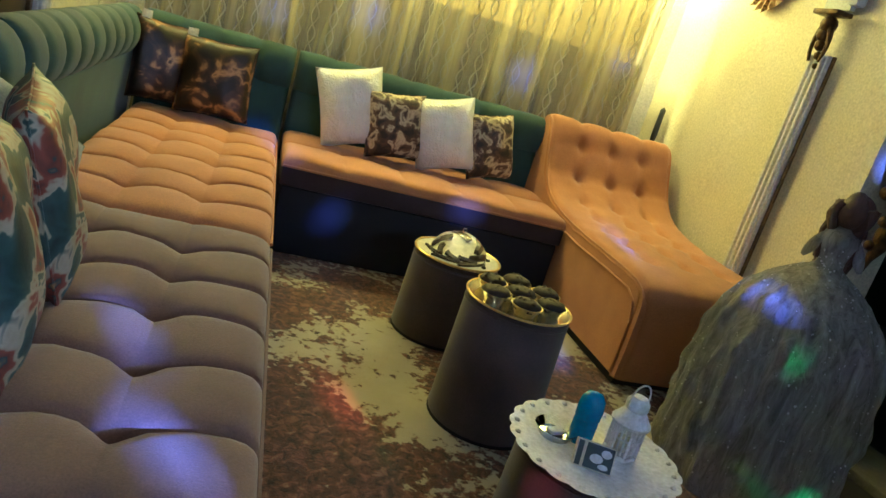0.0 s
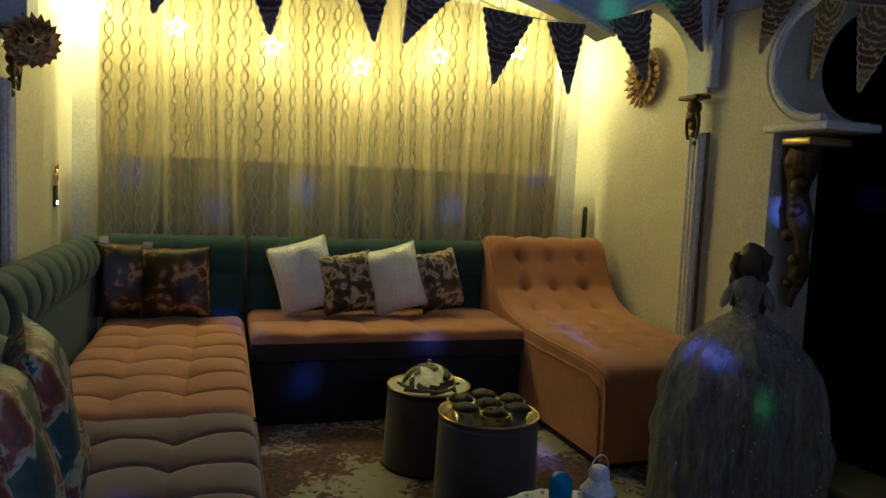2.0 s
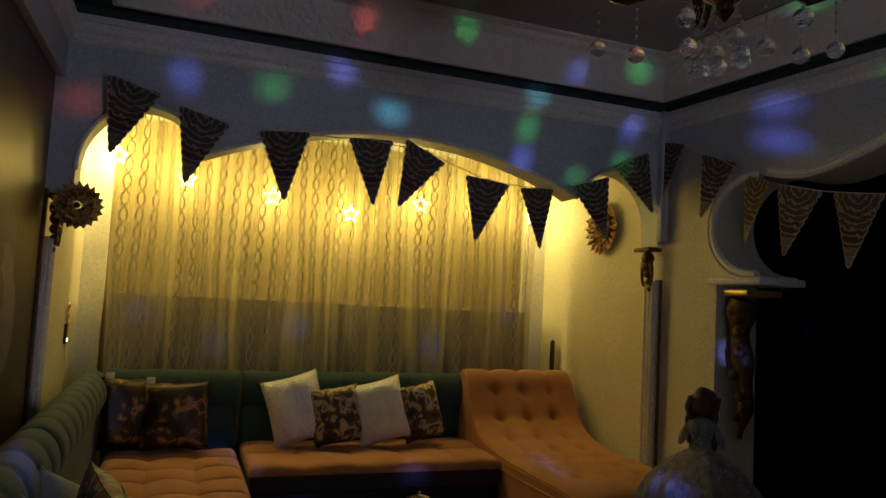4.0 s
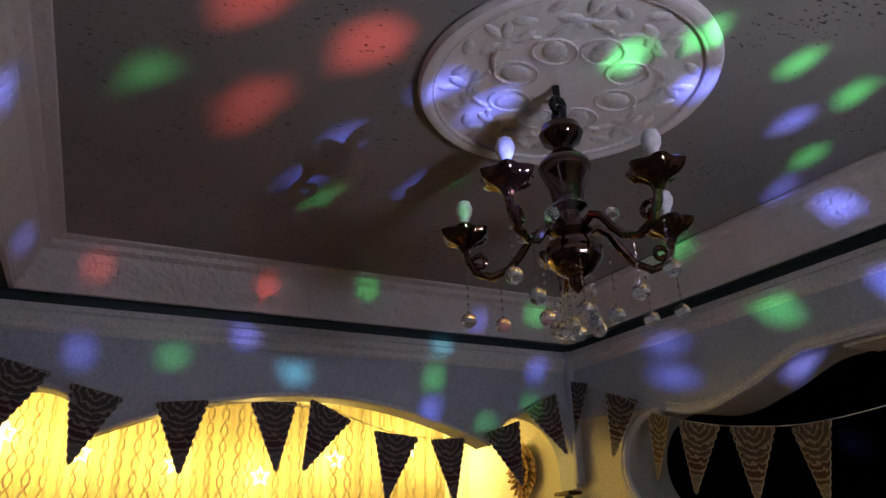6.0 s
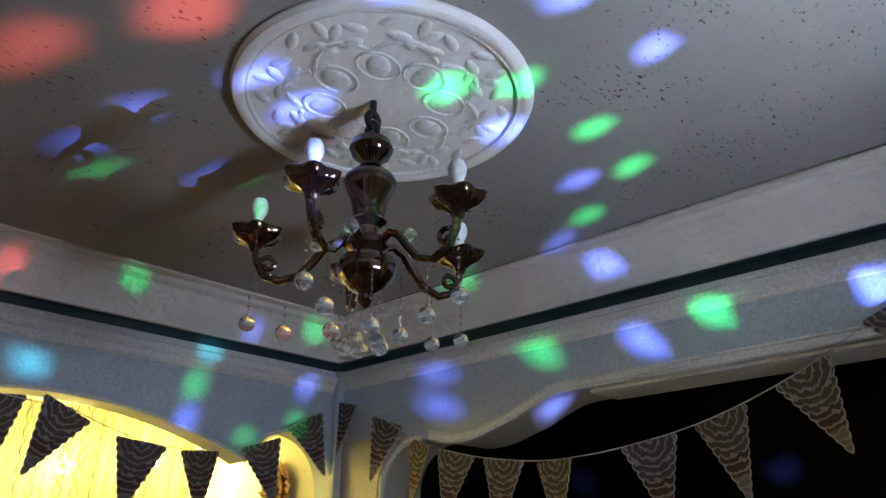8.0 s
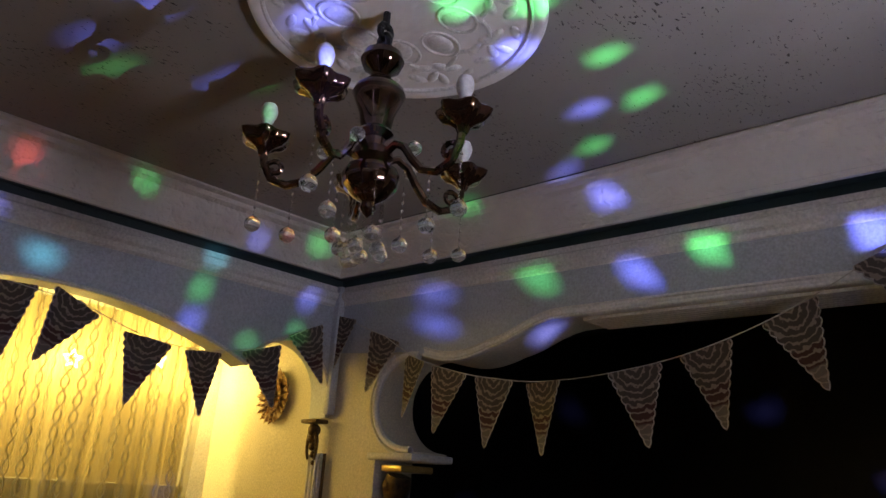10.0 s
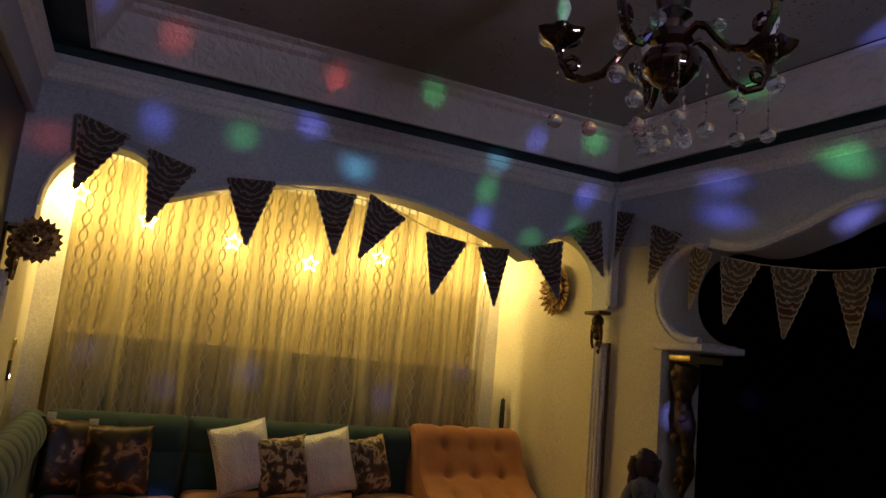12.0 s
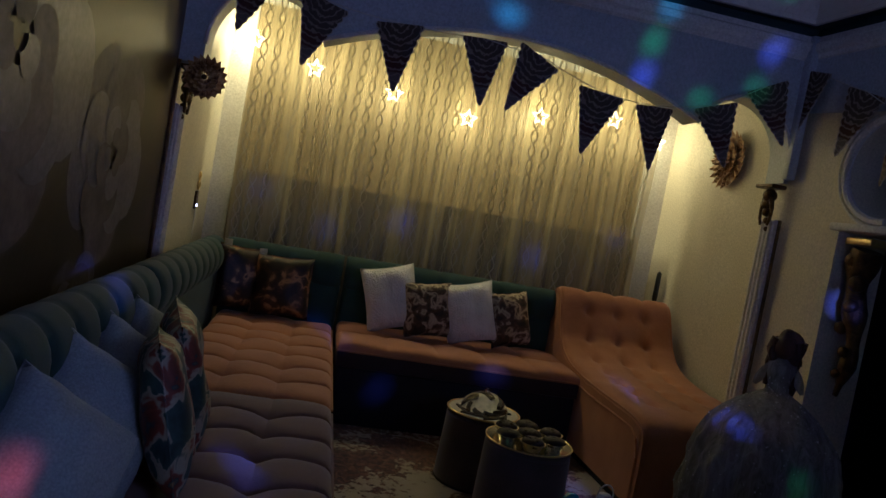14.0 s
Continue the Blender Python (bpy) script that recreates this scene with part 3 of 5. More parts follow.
def jamb_ornament():
    e = empty("carved_console", "gilded carved console in the dark doorway jamb", "bracket", at=pose(XR + 0.20, 2.86, 0.75))
    part("cap", boxed(-0.13, 0.13, -0.10, 0.085, 0.82, 0.86, 0.01), M["gold"], e)
    b = bmesh.new()
    tube(b, [(-0.05, 0.03 * math.sin(t * 7), 0.80 - 0.78 * t) for t in [k / 14 for k in range(15)]], lambda q: 0.075 * (1 - 0.7 * q) + 0.012 * math.sin(q * 18), 10)
    for k in range(6):
        bmesh.ops.create_icosphere(b, subdivisions=2, radius=0.05 - 0.005 * k, matrix=Matrix.Translation((-0.09, 0.03 * math.cos(k * 2.2), 0.74 - 0.12 * k)))
    part("scroll", b, M["bronze"], e)
    return e


jamb_ornament()
# the unlit room beyond the opening; its darkness is put into the surface colour
thing("floor_beyond", boxed(XR + 0.30, 6.2, YN, YB, -0.012, 0.0), M["dark"], "floor of the next room, its darkness put into the colour", "floor", kind="structure")
thing("wall_beyond", boxed(5.6, 5.75, YN, YB, 0, 3.2), M["dark"], "wall of the unlit next room, coloured dark for its shade", "wall", kind="structure")
thing("wall_beyond_end", boxed(XR + 0.3, 5.6, YB - 0.15, YB, 0, 3.2), M["dark"], "end wall of the next room, coloured dark for its shade", "wall", kind="structure")
thing("ceiling_beyond", boxed(XR + 0.3, 5.75, YN, YB, 3.0, 3.1), M["dark"], "ceiling of the next room, coloured dark for its shade", "ceiling", kind="structure")
thing("threshold", slant(boxed(XR - 0.06, XR + 0.30, -0.55, 2.95, -0.012, 0.03, 0.006)), M["sill"], "worn stone threshold of the opening", "threshold", kind="structure")

# ==== curtain and string lights ====


def curtain():
    bm = bmesh.new()
    uv = bm.loops.layers.uv.new("weave")
    x0, x1, n, nv = -0.74, 2.225, 620, 10
    rnd = random.Random(4)
    ph = [rnd.uniform(0, 6.28) for _ in range(6)]
    cols, arc, last = [], 0.0, None
    for i in range(n + 1):
        x = x0 + (x1 - x0) * i / n
        y = 4.585 + 0.025 * math.sin(41 * x + 1.6 * math.sin(5 * x + ph[0])) + 0.004 * math.sin(93 * x + ph[1]) + 0.026 * math.sin(15 * x + 1.2 * math.sin(4 * x) + ph[2])
        if last:
            arc += math.hypot(x - last[0], y - last[1])
        last = (x, y)
        col = []
        for j in range(nv + 1):
            z = 0.12 + (2.60 - 0.12) * j / nv
            sway = 0.4 + 0.6 * (1 - j / nv)
            col.append((bm.verts.new((x + 0.012 * math.sin(3 * z + 9 * x), 4.585 + (y - 4.585) * (0.75 + 0.35 * sway), z)), (arc, z)))
        cols.append(col)
    for a, b in zip(cols, cols[1:]):
        for j in range(nv):
            quad = (a[j], b[j], b[j + 1], a[j + 1])
            f = bm.faces.new([q[0] for q in quad])
            for lp, q in zip(f.loops, quad):
                lp[uv].uv = q[1]
    c = empty("curtain", "sheer cream curtain with woven chain stripes, drawn across the window", "curtain")
    part("cloth", bm, M["curtain"], c, smooth=80)
    b = bmesh.new()
    tube(b, [(-0.90, 4.585, 2.615), (2.40, 4.585, 2.615)], 0.014, 8)
    part("rail", b, M["trim"], c)
    return c


curtain()


def star_light(x, z):
    e = empty("star_light", "warm lit star of the string lights behind the curtain", "string light", group="string lights", at=pose(x, 4.70, z))
    pts = []
    for k in range(10):
        r = 0.062 if k % 2 == 0 else 0.028
        a = math.pi / 2 + k * math.pi / 5
        pts.append((r * math.cos(a), 0, r * math.sin(a)))
    part("star_outline", tube(bmesh.new(), pts, 0.009, 6, closed=True), M["star"], e)
    part("cord", tube(bmesh.new(), [(0, 0, 0.062), (0.004, 0.01, 2.6 - z)], 0.002, 5), M["cord"], e)


for x, z in STARS:
    star_light(x, z)

# ==== sofas ====


STEPS = (0.0, 0.010, 0.024, 0.05, 0.11, 0.22, 0.36, 0.5, 0.64, 0.78, 0.89, 0.95, 0.976, 0.990)


def tufted(lx, ly, h, nx, ny, deep=0.03, roll=0.05, pleats=(1.0, 1.0, 1.0), seed=0):
    """A stuffed pad, lx by ly by h: narrow sewn pleats across it, bowed between the buttons, and soft dips along it."""
    bm = bmesh.new()
    rnd = random.Random(seed)
    m = len(STEPS)
    shift = [[rnd.uniform(-0.008, 0.008) for _ in range(nx + 1)] for _ in range(ny + 1)]
    force = [[rnd.uniform(0.7, 1.15) for _ in range(nx)] for _ in range(ny + 1)]

    def split(t, n):
        i = int(round(t * n * m))
        k = min(i // m, n - 1)
        return k, (STEPS[i - k * m] if i - k * m < m else 1.0)

    def top(u, v):
        (ku, fu), (kv, fv) = split(u, nx), split(v, ny)
        x, y = (ku + fu) / nx * lx, (kv + fv) / ny * ly
        du, dv = min(x, lx - x), min(y, ly - y)
        edge = 0.0
        for d in (du, dv):
            if d < roll:
                edge += (1 - math.sqrt(max(0.0, 1 - (1 - d / roll) ** 2))) * roll * 0.8
        a, b = min(fu, 1 - fu), min(fv, 1 - fv)
        row = kv if fv < 0.5 else kv + 1
        col = ku if fu < 0.5 else ku + 1
        real = 1.0 if 0 < row < ny else 0.0
        inner = 1.0 if 0 < col < nx else 0.0
        db, da = b * ly / ny, a * lx / nx
        fold = (1.0 - 0.55 * math.exp(-((min(fu, 1 - fu) - 0.5) / 0.3) ** 2) if pleats[ku] < 0.5 else 1.0) * pleats[ku] * force[row][ku]
        sharp = math.exp(-(db / 0.0055) ** 2) * 0.050 * fold
        broad = math.exp(-(db / 0.022) ** 2) * 0.005 * (0.35 + 0.65 * fold)
        trough = math.exp(-(da / 0.022) ** 2) * 0.0035 * inner
        pinch = math.exp(-(da ** 2 + db ** 2) / 0.0016) * deep * 0.95 * inner
        z = h - edge - real * (sharp + broad + pinch) - trough
        z += 0.013 * math.sin(math.pi * fv) ** 0.7 * (0.45 + 0.55 * math.sin(math.pi * fu) ** 0.6) + 0.004 * math.sin(x * 15 + y * 9)
        hang = math.sin(math.pi * min(max(dv / 0.12, 0.0), 0.5)) if dv < 0.06 else 1.0
        bow = (0.020 * math.sin(math.pi * fu) * (1 - 0.4 * b) + shift[row][col]) * hang * real
        return (x, y + bow, z)
    nu, nv = nx * m, ny * m
    vs = grid(bm, nu, nv, top)
    border = [vs[i][0] for i in range(nu + 1)] + [vs[nu][j] for j in range(1, nv + 1)] + [vs[i][nv] for i in range(nu - 1, -1, -1)] + [vs[0][j] for j in range(nv - 1, 0, -1)]
    low = [bm.verts.new((v.co.x, v.co.y, 0)) for v in border]
    n = len(border)
    for k in range(n):
        j = (k + 1) % n
        bm.faces.new((border[k], low[k], low[j], border[j]))
    bm.faces.new(low)
    return bm


def channel_roll(length, n, radius=0.10, tall=0.24, flat=0.10):
    """A stuffed back top along x: n upright channels, rounded over the top; y is the depth, z the height."""
    bm = bmesh.new()
    prof = []
    for k in range(15):
        a = -0.5 * math.pi + k / 14 * math.pi * 1.1
        prof.append((-math.cos(a) * radius * 0.9, math.sin(a)))
    fine = 9

    def place(u, v):
        b = (u * n) % 1.0
        b = min(b, 1 - b)
        groove = 1 - 0.22 * math.exp(-(b / 0.09) ** 2) - 0.05 * (1 - math.sin(math.pi * b))
        a = -0.55 * math.pi + v * math.pi * 1.35
        y = -math.cos(a) * radius * groove
        z = tall * 0.5 + math.sin(a) * tall * 0.5 * (0.80 + 0.20 * groove)
        return (u * length, y, z)
    vs = grid(bm, n * fine, 16, place)
    for col in (vs[0], vs[-1]):
        bm.faces.new(col)
    bm.faces.new([vs[i][0] for i in range(n * fine + 1)] + [vs[i][-1] for i in range(n * fine, -1, -1)])
    return bm


def piping(pts, r=0.006):
    return tube(bmesh.new(), pts, r, 6)


def side_sofa(name, y0, y1, nx, ny, mat, pleats, label):
    """Seat module that runs along the left wall, with a green channelled back."""
    s = empty(name, label, "sofa", group="modular sofa", at=pose(-0.66, y0, 0))
    ly = y1 - y0
    part("base", boxed(0.02, 0.70, 0.01, ly - 0.01, 0.02, 0.27, 0.015), M["base"], s)
    part("seat_cushion", tufted(0.735, ly - 0.006, 0.21, nx, ny, 0.03, 0.05, pleats, ny), mat, s, at=pose(0, 0.003, 0.265), smooth=60)
    for z in (0.30, 0.435):
        part("seat_piping", piping([(0.738, 0.02, z), (0.738, ly - 0.02, z)]), mat, s)
    return s


def back_rest(name, at, length, n, label):
    s = empty(name, label, "sofa back", group="modular sofa", at=at)
    b = boxed(0.004, length - 0.004, -0.055, 0.10, 0.30, 0.74, 0.03, 3)
    part("panel", b, M["green"], s)
    part("channelled_roll", channel_roll(length - 0.008, n), M["green"], s, at=pose(0.004, 0.0, 0.70), smooth=70)
    return s


side_sofa("sofa_module", 2.56, 4.34, 3, 7, M["orange"], (0.9, 0.25, 0.9), "orange tufted sofa seat in the corner by the curtain")
side_sofa("sofa_module", 0.51, 2.55, 3, 9, M["taupe"], (0.9, 1.0, 1.0), "taupe tufted sofa seat along the mural wall")
back_rest("sofa_backrest_unit", pose(-0.765, 0.30, 0, 0, 0, 90), 2.24, 12, "dark green velvet channelled back along the mural wall")
back_rest("sofa_backrest_unit", pose(-0.765, 2.56, 0, 0, 0, 90), 1.84, 10, "dark green velvet channelled back near the corner")
back_rest("sofa_backrest_unit", pose(-0.70, 4.46, 0), 0.79, 4, "dark green velvet back cushion in the corner")
back_rest("sofa_backrest_unit", pose(0.10, 4.46, 0), 1.52, 7, "dark green velvet back cushion before the curtain")


def middle_sofa():
    s = empty("sofa_module", "orange flat seat on a black base before the curtain", "sofa", group="modular sofa", at=pose(0.105, 3.72, 0))
    part("base", boxed(0.020, 1.515, 0.014, 0.70, 0.0, 0.345, 0.012), M["base"], s, "black cloth base")
    part("seat_cushion", tufted(1.535, 0.70, 0.055, 5, 2, 0.010, 0.040, (0.1,) * 5), M["orange"], s, at=pose(0, 0, 0.440), smooth=60)
    part("seat_band", boxed(0.006, 1.529, 0.004, 0.70, 0.347, 0.443, 0.012), M["band"], s, "dark brown cloth band")
    part("seat_piping", piping([(0.01, 0.0, 0.448), (1.525, 0.0, 0.448)], 0.006), M["orange"], s)
    return s


middle_sofa()


def chaise():
    """Wave-shaped tufted lounger with plain side panels."""
    w = 0.86
    prof = [(1.74, 0.30), (1.745, 0.80), (1.73, 0.93), (1.68, 0.99), (1.61, 0.985), (1.56, 0.93), (1.51, 0.82), (1.45, 0.70), (1.36, 0.61), (1.22, 0.555), (1.0, 0.525), (0.75, 0.515), (0.5, 0.512), (0.32, 0.51), (0.21, 0.503), (0.14, 0.480), (0.105, 0.435), (0.096, 0.36), (0.094, 0.20), (0.10, 0.04)]
    pts = []
    for a, b in zip(prof, prof[1:]):
        for k in range(4):
            t = k / 4
            pts.append(Vector((a[0] + (b[0] - a[0]) * t, a[1] + (b[1] - a[1]) * t)))
    pts.append(Vector(prof[-1]))
    for _ in range(3):
        pts = [pts[0]] + [(pts[k - 1] + pts[k] * 2 + pts[k + 1]) / 4 for k in range(1, len(pts) - 1)] + [pts[-1]]
    run = [0.0]
    for a, b in zip(pts, pts[1:]):
        run.append(run[-1] + (b - a).length)
    s = empty("chaise_longue", "orange tufted wave-shaped chaise longue by the side wall", "chaise longue", group="modular sofa", at=pose(1.65, 2.74, 0, 0, 0, 1.6))
    bm = bmesh.new()
    nu = 44

    def place(u, v):
        k = min(int(round(v * (len(pts) - 1))), len(pts) - 1)
        p = pts[k]
        t = (pts[min(k + 1, len(pts) - 1)] - pts[max(k - 1, 0)]).normalized()
        nrm = Vector((t.y, -t.x))
        if nrm.y < 0 and 0.2 < p.x < 1.7:
            nrm = -nrm
        d = min(u, 1 - u) * w
        edge = (1 - math.sqrt(max(0.0, 1 - (1 - min(d, 0.05) / 0.05) ** 2))) * 0.035
        off = -edge
        row, col = (run[k] - 0.72) / 0.20, u * 4
        if -0.4 < row < 7.4:
            a, b = row - round(row), col - round(col)
            inside = 1 if 0.5 < col < 3.5 else 0
            off -= inside * 0.042 * math.exp(-((a * 0.20) ** 2 + (b * w / 4) ** 2) / 0.0012)
            off -= 0.011 * math.exp(-(a / 0.06) ** 2) + (0.008 * math.exp(-(b / 0.06) ** 2) * inside)
        return (u * w, p.x + nrm.x * off, p.y + nrm.y * off)
    grid(bm, nu, len(pts) - 1, place)
    part("tufted_top", bm, M["orange"], s, smooth=70)
    for x0, nm in ((0.004, "side_panel"), (w - 0.034, "side_panel")):
        b = bmesh.new()
        prism(b, [Vector((x0, p.x, max(p.y - 0.018, 0.05))) for p in pts[::2]] + [Vector((x0, 1.70, 0.05))], (0.03, 0, 0))
        part(nm, b, M["orange"], s)
    part("side_piping", piping([(0.0, 1.55, 0.50), (0.0, 1.2, 0.455), (0.0, 0.8, 0.43), (0.0, 0.45, 0.43), (0.0, 0.24, 0.425), (0.0, 0.165, 0.39), (0.0, 0.135, 0.30), (0.0, 0.135, 0.06)], 0.007), M["orange"], s)
    part("plinth", boxed(0.03, w - 0.03, 0.14, 1.72, 0.0, 0.05), M["base"], s)
    return s


chaise()

# ==== cushions ====


def cushion_mesh(w, h, t, seed=0, n=18):
    rnd = random.Random(seed)
    p1, p2 = rnd.uniform(0, 6), rnd.uniform(0, 6)
    bm = bmesh.new()
    for sg in (-1, 1):
        def place(u, v, sg=sg):
            a, b = u * 2 - 1, v * 2 - 1
            pinch = 1 - 0.065 * (1 - abs(a) ** 2) * abs(b) ** 4
            pinch2 = 1 - 0.065 * (1 - abs(b) ** 2) * abs(a) ** 4
            puff = max(0.0, (1 - a ** 4) * (1 - b ** 4)) ** 0.55
            puff *= 1.25 * (1 + 0.16 * math.sin(4 * a + p1) * math.sin(3 * b + p2) + 0.05 * math.sin(9 * a + p2))
            return (a * w / 2 * pinch2, sg * t / 2 * puff, b * h / 2 * pinch)
        grid(bm, n, n, place)
    bmesh.ops.remove_doubles(bm, verts=bm.verts[:], dist=0.0005)
    return bm


def cushion(at, w, h, t, mat, label, seed, group):
    c = empty("cushion", label, "cushion", group=group, at=at)
    part("cover", cushion_mesh(w, h, t, seed), mat, c, smooth=80)
    pts = []
    for k in range(48):
        a = k / 48 * 4
        i, f = int(a), a % 1 * 2 - 1
        q = 1 - 0.065 * (1 - f * f)
        pts.append([(f * w / 2, 0, -h / 2 * q), (w / 2 * q, 0, f * h / 2), (-f * w / 2, 0, h / 2 * q), (-w / 2 * q, 0, -f * h / 2)][i])
    part("seam", tube(bmesh.new(), pts, 0.003, 5, closed=True), mat, c)
    # satin covers get a white piece standing in for the highlight at one corner
    if mat is M["satin"]:
        part("corner_highlight", boxed(-w / 2 + 0.02, -w / 2 + 0.07, -0.010, -0.003, h / 2 - 0.02, h / 2 + 0.028, 0.002), M["paper"], c, "small white piece put in for a corner highlight")
    return c


ON_MIDDLE, IN_CORNER, ON_SIDE = "cushions on the middle seat", "cushions in the corner", "cushions along the mural wall"
cushion(pose(0.42, 4.21, 0.735, -14, -15, 4), 0.36, 0.42, 0.13, M["sequin"], "white sequin cushion leaning on the green back", 1, ON_MIDDLE)
cushion(pose(0.67, 4.17, 0.700, -14, -6, 12), 0.34, 0.36, 0.13, M["tiger"], "brown and cream printed cushion between white ones", 2, ON_MIDDLE)
cushion(pose(0.955, 4.17, 0.725, -12, -15, -4), 0.34, 0.40, 0.13, M["sequin"], "white sequin cushion tilted beside a printed one", 3, ON_MIDDLE)
cushion(pose(1.24, 4.20, 0.715, -12, -9, 16), 0.30, 0.37, 0.12, M["tiger"], "brown and cream printed cushion beside the chaise", 4, ON_MIDDLE)
cushion(pose(-0.56, 4.26, 0.705, -10, 3, 25), 0.31, 0.41, 0.12, M["satin"], "brown satin printed cushion in the corner", 5, IN_CORNER)
cushion(pose(-0.29, 4.23, 0.695, -14, -3, -4), 0.38, 0.40, 0.13, M["satin"], "brown satin printed cushion leaning in the corner", 6, IN_CORNER)


def lean(x, y, z, turn, back, spin):
    return pose(x, y, z, 0, 0, turn) @ pose(0, 0, 0, back) @ pose(0, 0, 0, 0, spin)


cushion(lean(-0.57, 1.17, 0.670, 56, -28, 42), 0.34, 0.34, 0.12, M["teal"], "grey-blue cushion leaning against the green back", 7, ON_SIDE)
cushion(lean(-0.58, 1.50, 0.675, 58, -28, 41), 0.34, 0.34, 0.11, M["teal"], "grey-blue cushion slumped behind another", 8, ON_SIDE)
cushion(lean(-0.43, 1.60, 0.690, 104, -13, 6), 0.37, 0.41, 0.10, M["floral"], "floral printed cushion with red and cream flowers", 9, ON_SIDE)
cushion(lean(-0.58, 1.82, 0.670, 60, -28, 42), 0.34, 0.34, 0.11, M["teal"], "grey-blue cushion between printed ones", 10, ON_SIDE)
cushion(lean(-0.58, 2.14, 0.670, 60, -28, 41), 0.34, 0.34, 0.11, M["teal"], "grey-blue cushion with its corner up", 13, ON_SIDE)
cushion(lean(-0.45, 1.95, 0.695, 104, -13, -4), 0.37, 0.42, 0.10, M["floral"], "floral printed cushion on the taupe seat", 11, ON_SIDE)

# ==== mural, switch and corner pole ====


def petal(bm, cy, cz, r0, r1, a0, a1, x):
    """A flat curled petal: a fan piece between two wavy arcs."""
    n = 14
    inner = [Vector((x, cy + r0 * math.cos(a0 + (a1 - a0) * k / n), cz + r0 * math.sin(a0 + (a1 - a0) * k / n))) for k in range(n + 1)]
    outer = []
    for k in range(n + 1):
        s = k / n
        a = a0 + (a1 - a0) * s
        r = r0 + (r1 - r0) * (math.sin(math.pi * s) ** 0.6) * (1 + 0.05 * math.sin(9 * s))
        outer.append(Vector((x, cy + r * math.cos(a), cz + r * math.sin(a))))
    a = [bm.verts.new(p) for p in inner]
    b = [bm.verts.new(p) for p in outer]
    for k in range(n):
        bm.faces.new((a[k], a[k + 1], b[k + 1], b[k]))


M["mural"] = surface("brown_mural_ground", (0.020, 0.013, 0.010), (0.085, 0.056, 0.036), 0.42, big=1.6, fine=50, relief=0.1)
M["petal_a"] = surface("grey_rose_print", (0.11, 0.10, 0.115), (0.22, 0.20, 0.215), 0.4, big=5, fine=40, relief=0.1)
M["petal_b"] = surface("shaded_rose_print", (0.08, 0.06, 0.06), (0.20, 0.16, 0.16), 0.55, big=6, fine=40, relief=0.1)
mural = thing("mural", boxed(XL, XL + 0.004, -1.5, YA - 0.03, 0.0, 2.42), M["mural"], "brown wallpaper mural with large pale roses", "mural", kind="structure")
rnd = random.Random(8)
for cy, cz, size in ((2.55, 1.35, 0.46), (1.62, 1.62, 0.62), (2.35, 0.70, 0.30), (0.70, 1.30, 0.45)):
    bm, bm2 = bmesh.new(), bmesh.new()
    x = XL + 0.0046
    for ring in range(5):
        r1 = size * (1 - 0.19 * ring)
        turn = rnd.uniform(0, 6)
        for k in range(5 - ring // 2):
            a0 = turn + k * math.tau / (5 - ring // 2)
            petal(bm if (k + ring) % 2 else bm2, cy, cz, r1 * 0.30, r1, a0, a0 + 1.75, x)
            x += 0.0004
    part("rose_print", bm, M["petal_a"], mural)
    part("rose_shade", bm2, M["petal_b"], mural)
thing("mural_border", boxed(XL, XL + 0.02, YA - 0.035, YA - 0.004, 0.0, 1.88, 0.004), M["bronze"], "dark frame strip at the mural's edge", "trim", kind="structure")

sock = empty("wall_switch", "small dark wall switch plate with a lit indicator and cord", "switch", at=pose(XL + 0.0, 4.48, 1.14))
part("plate", boxed(0.0, 0.014, -0.035, 0.035, -0.06, 0.06, 0.004), M["bronze"], sock)
part("indicator", boxed(0.014, 0.018, -0.010, 0.010, -0.045, -0.025, 0.001), M["led"], sock, "white lit indicator")
part("ornament", tube(tube(bmesh.new(), [(0.012, 0.03 * math.cos(a), 0.10 + 0.03 * math.sin(a)) for a in [k * math.tau / 16 for k in range(16)]], 0.006, 6, True), [(0.012, 0.026 * math.cos(a), 0.16 + 0.026 * math.sin(a)) for a in [k * math.tau / 16 for k in range(16)]], 0.006, 6, True), M["gold"], sock)
part("cord", tube(bmesh.new(), [(0.010, 0.0, -0.06), (0.012, 0.02, -0.2), (0.010, 0.0, -0.34), (0.010, 0.01, -0.62)], 0.003, 5), M["cord"], sock)

pole = empty("pole", "thin black pole standing in the window corner", "pole", at=pose(2.49, 4.68, 0))
part("shaft", tube(bmesh.new(), [(0, 0, 0.0), (0.0, 0, 0.95)], 0.010, 8), M["pipe"], pole)
part("head", lathe(bmesh.new(), [(0.0, 0.94), (0.016, 0.945), (0.02, 1.0), (0.018, 1.18), (0.0, 1.20)], 10), M["pipe"], pole)

# ==== poufs and what stands on them ====


def pouf(x, y, r, h, label):
    e = empty("pouf", label, "pouf", group="round poufs", at=pose(x, y, 0))
    part("body", lathe(bmesh.new(), [(0.0, 0.005), (r * 1.06, 0.005), (r * 1.07, 0.02), (r * 1.06, 0.04), (r * 1.0, h - 0.03), (r * 0.985, h - 0.008), (r * 0.93, h), (0.0, h)], 44), M["pouf"], e)
    part("top_seam", tube(bmesh.new(), [(r * 0.985 * math.cos(a), r * 0.985 * math.sin(a), h - 0.016) for a in [k * math.tau / 40 for k in range(40)]], 0.004, 6, True), M["pouf"], e)
    part("foot_ring", lathe(bmesh.new(), [(r * 1.02, 0.0), (r * 1.075, 0.0), (r * 1.075, 0.012), (r * 1.02, 0.012)], 40), M["base"], e)
    return e


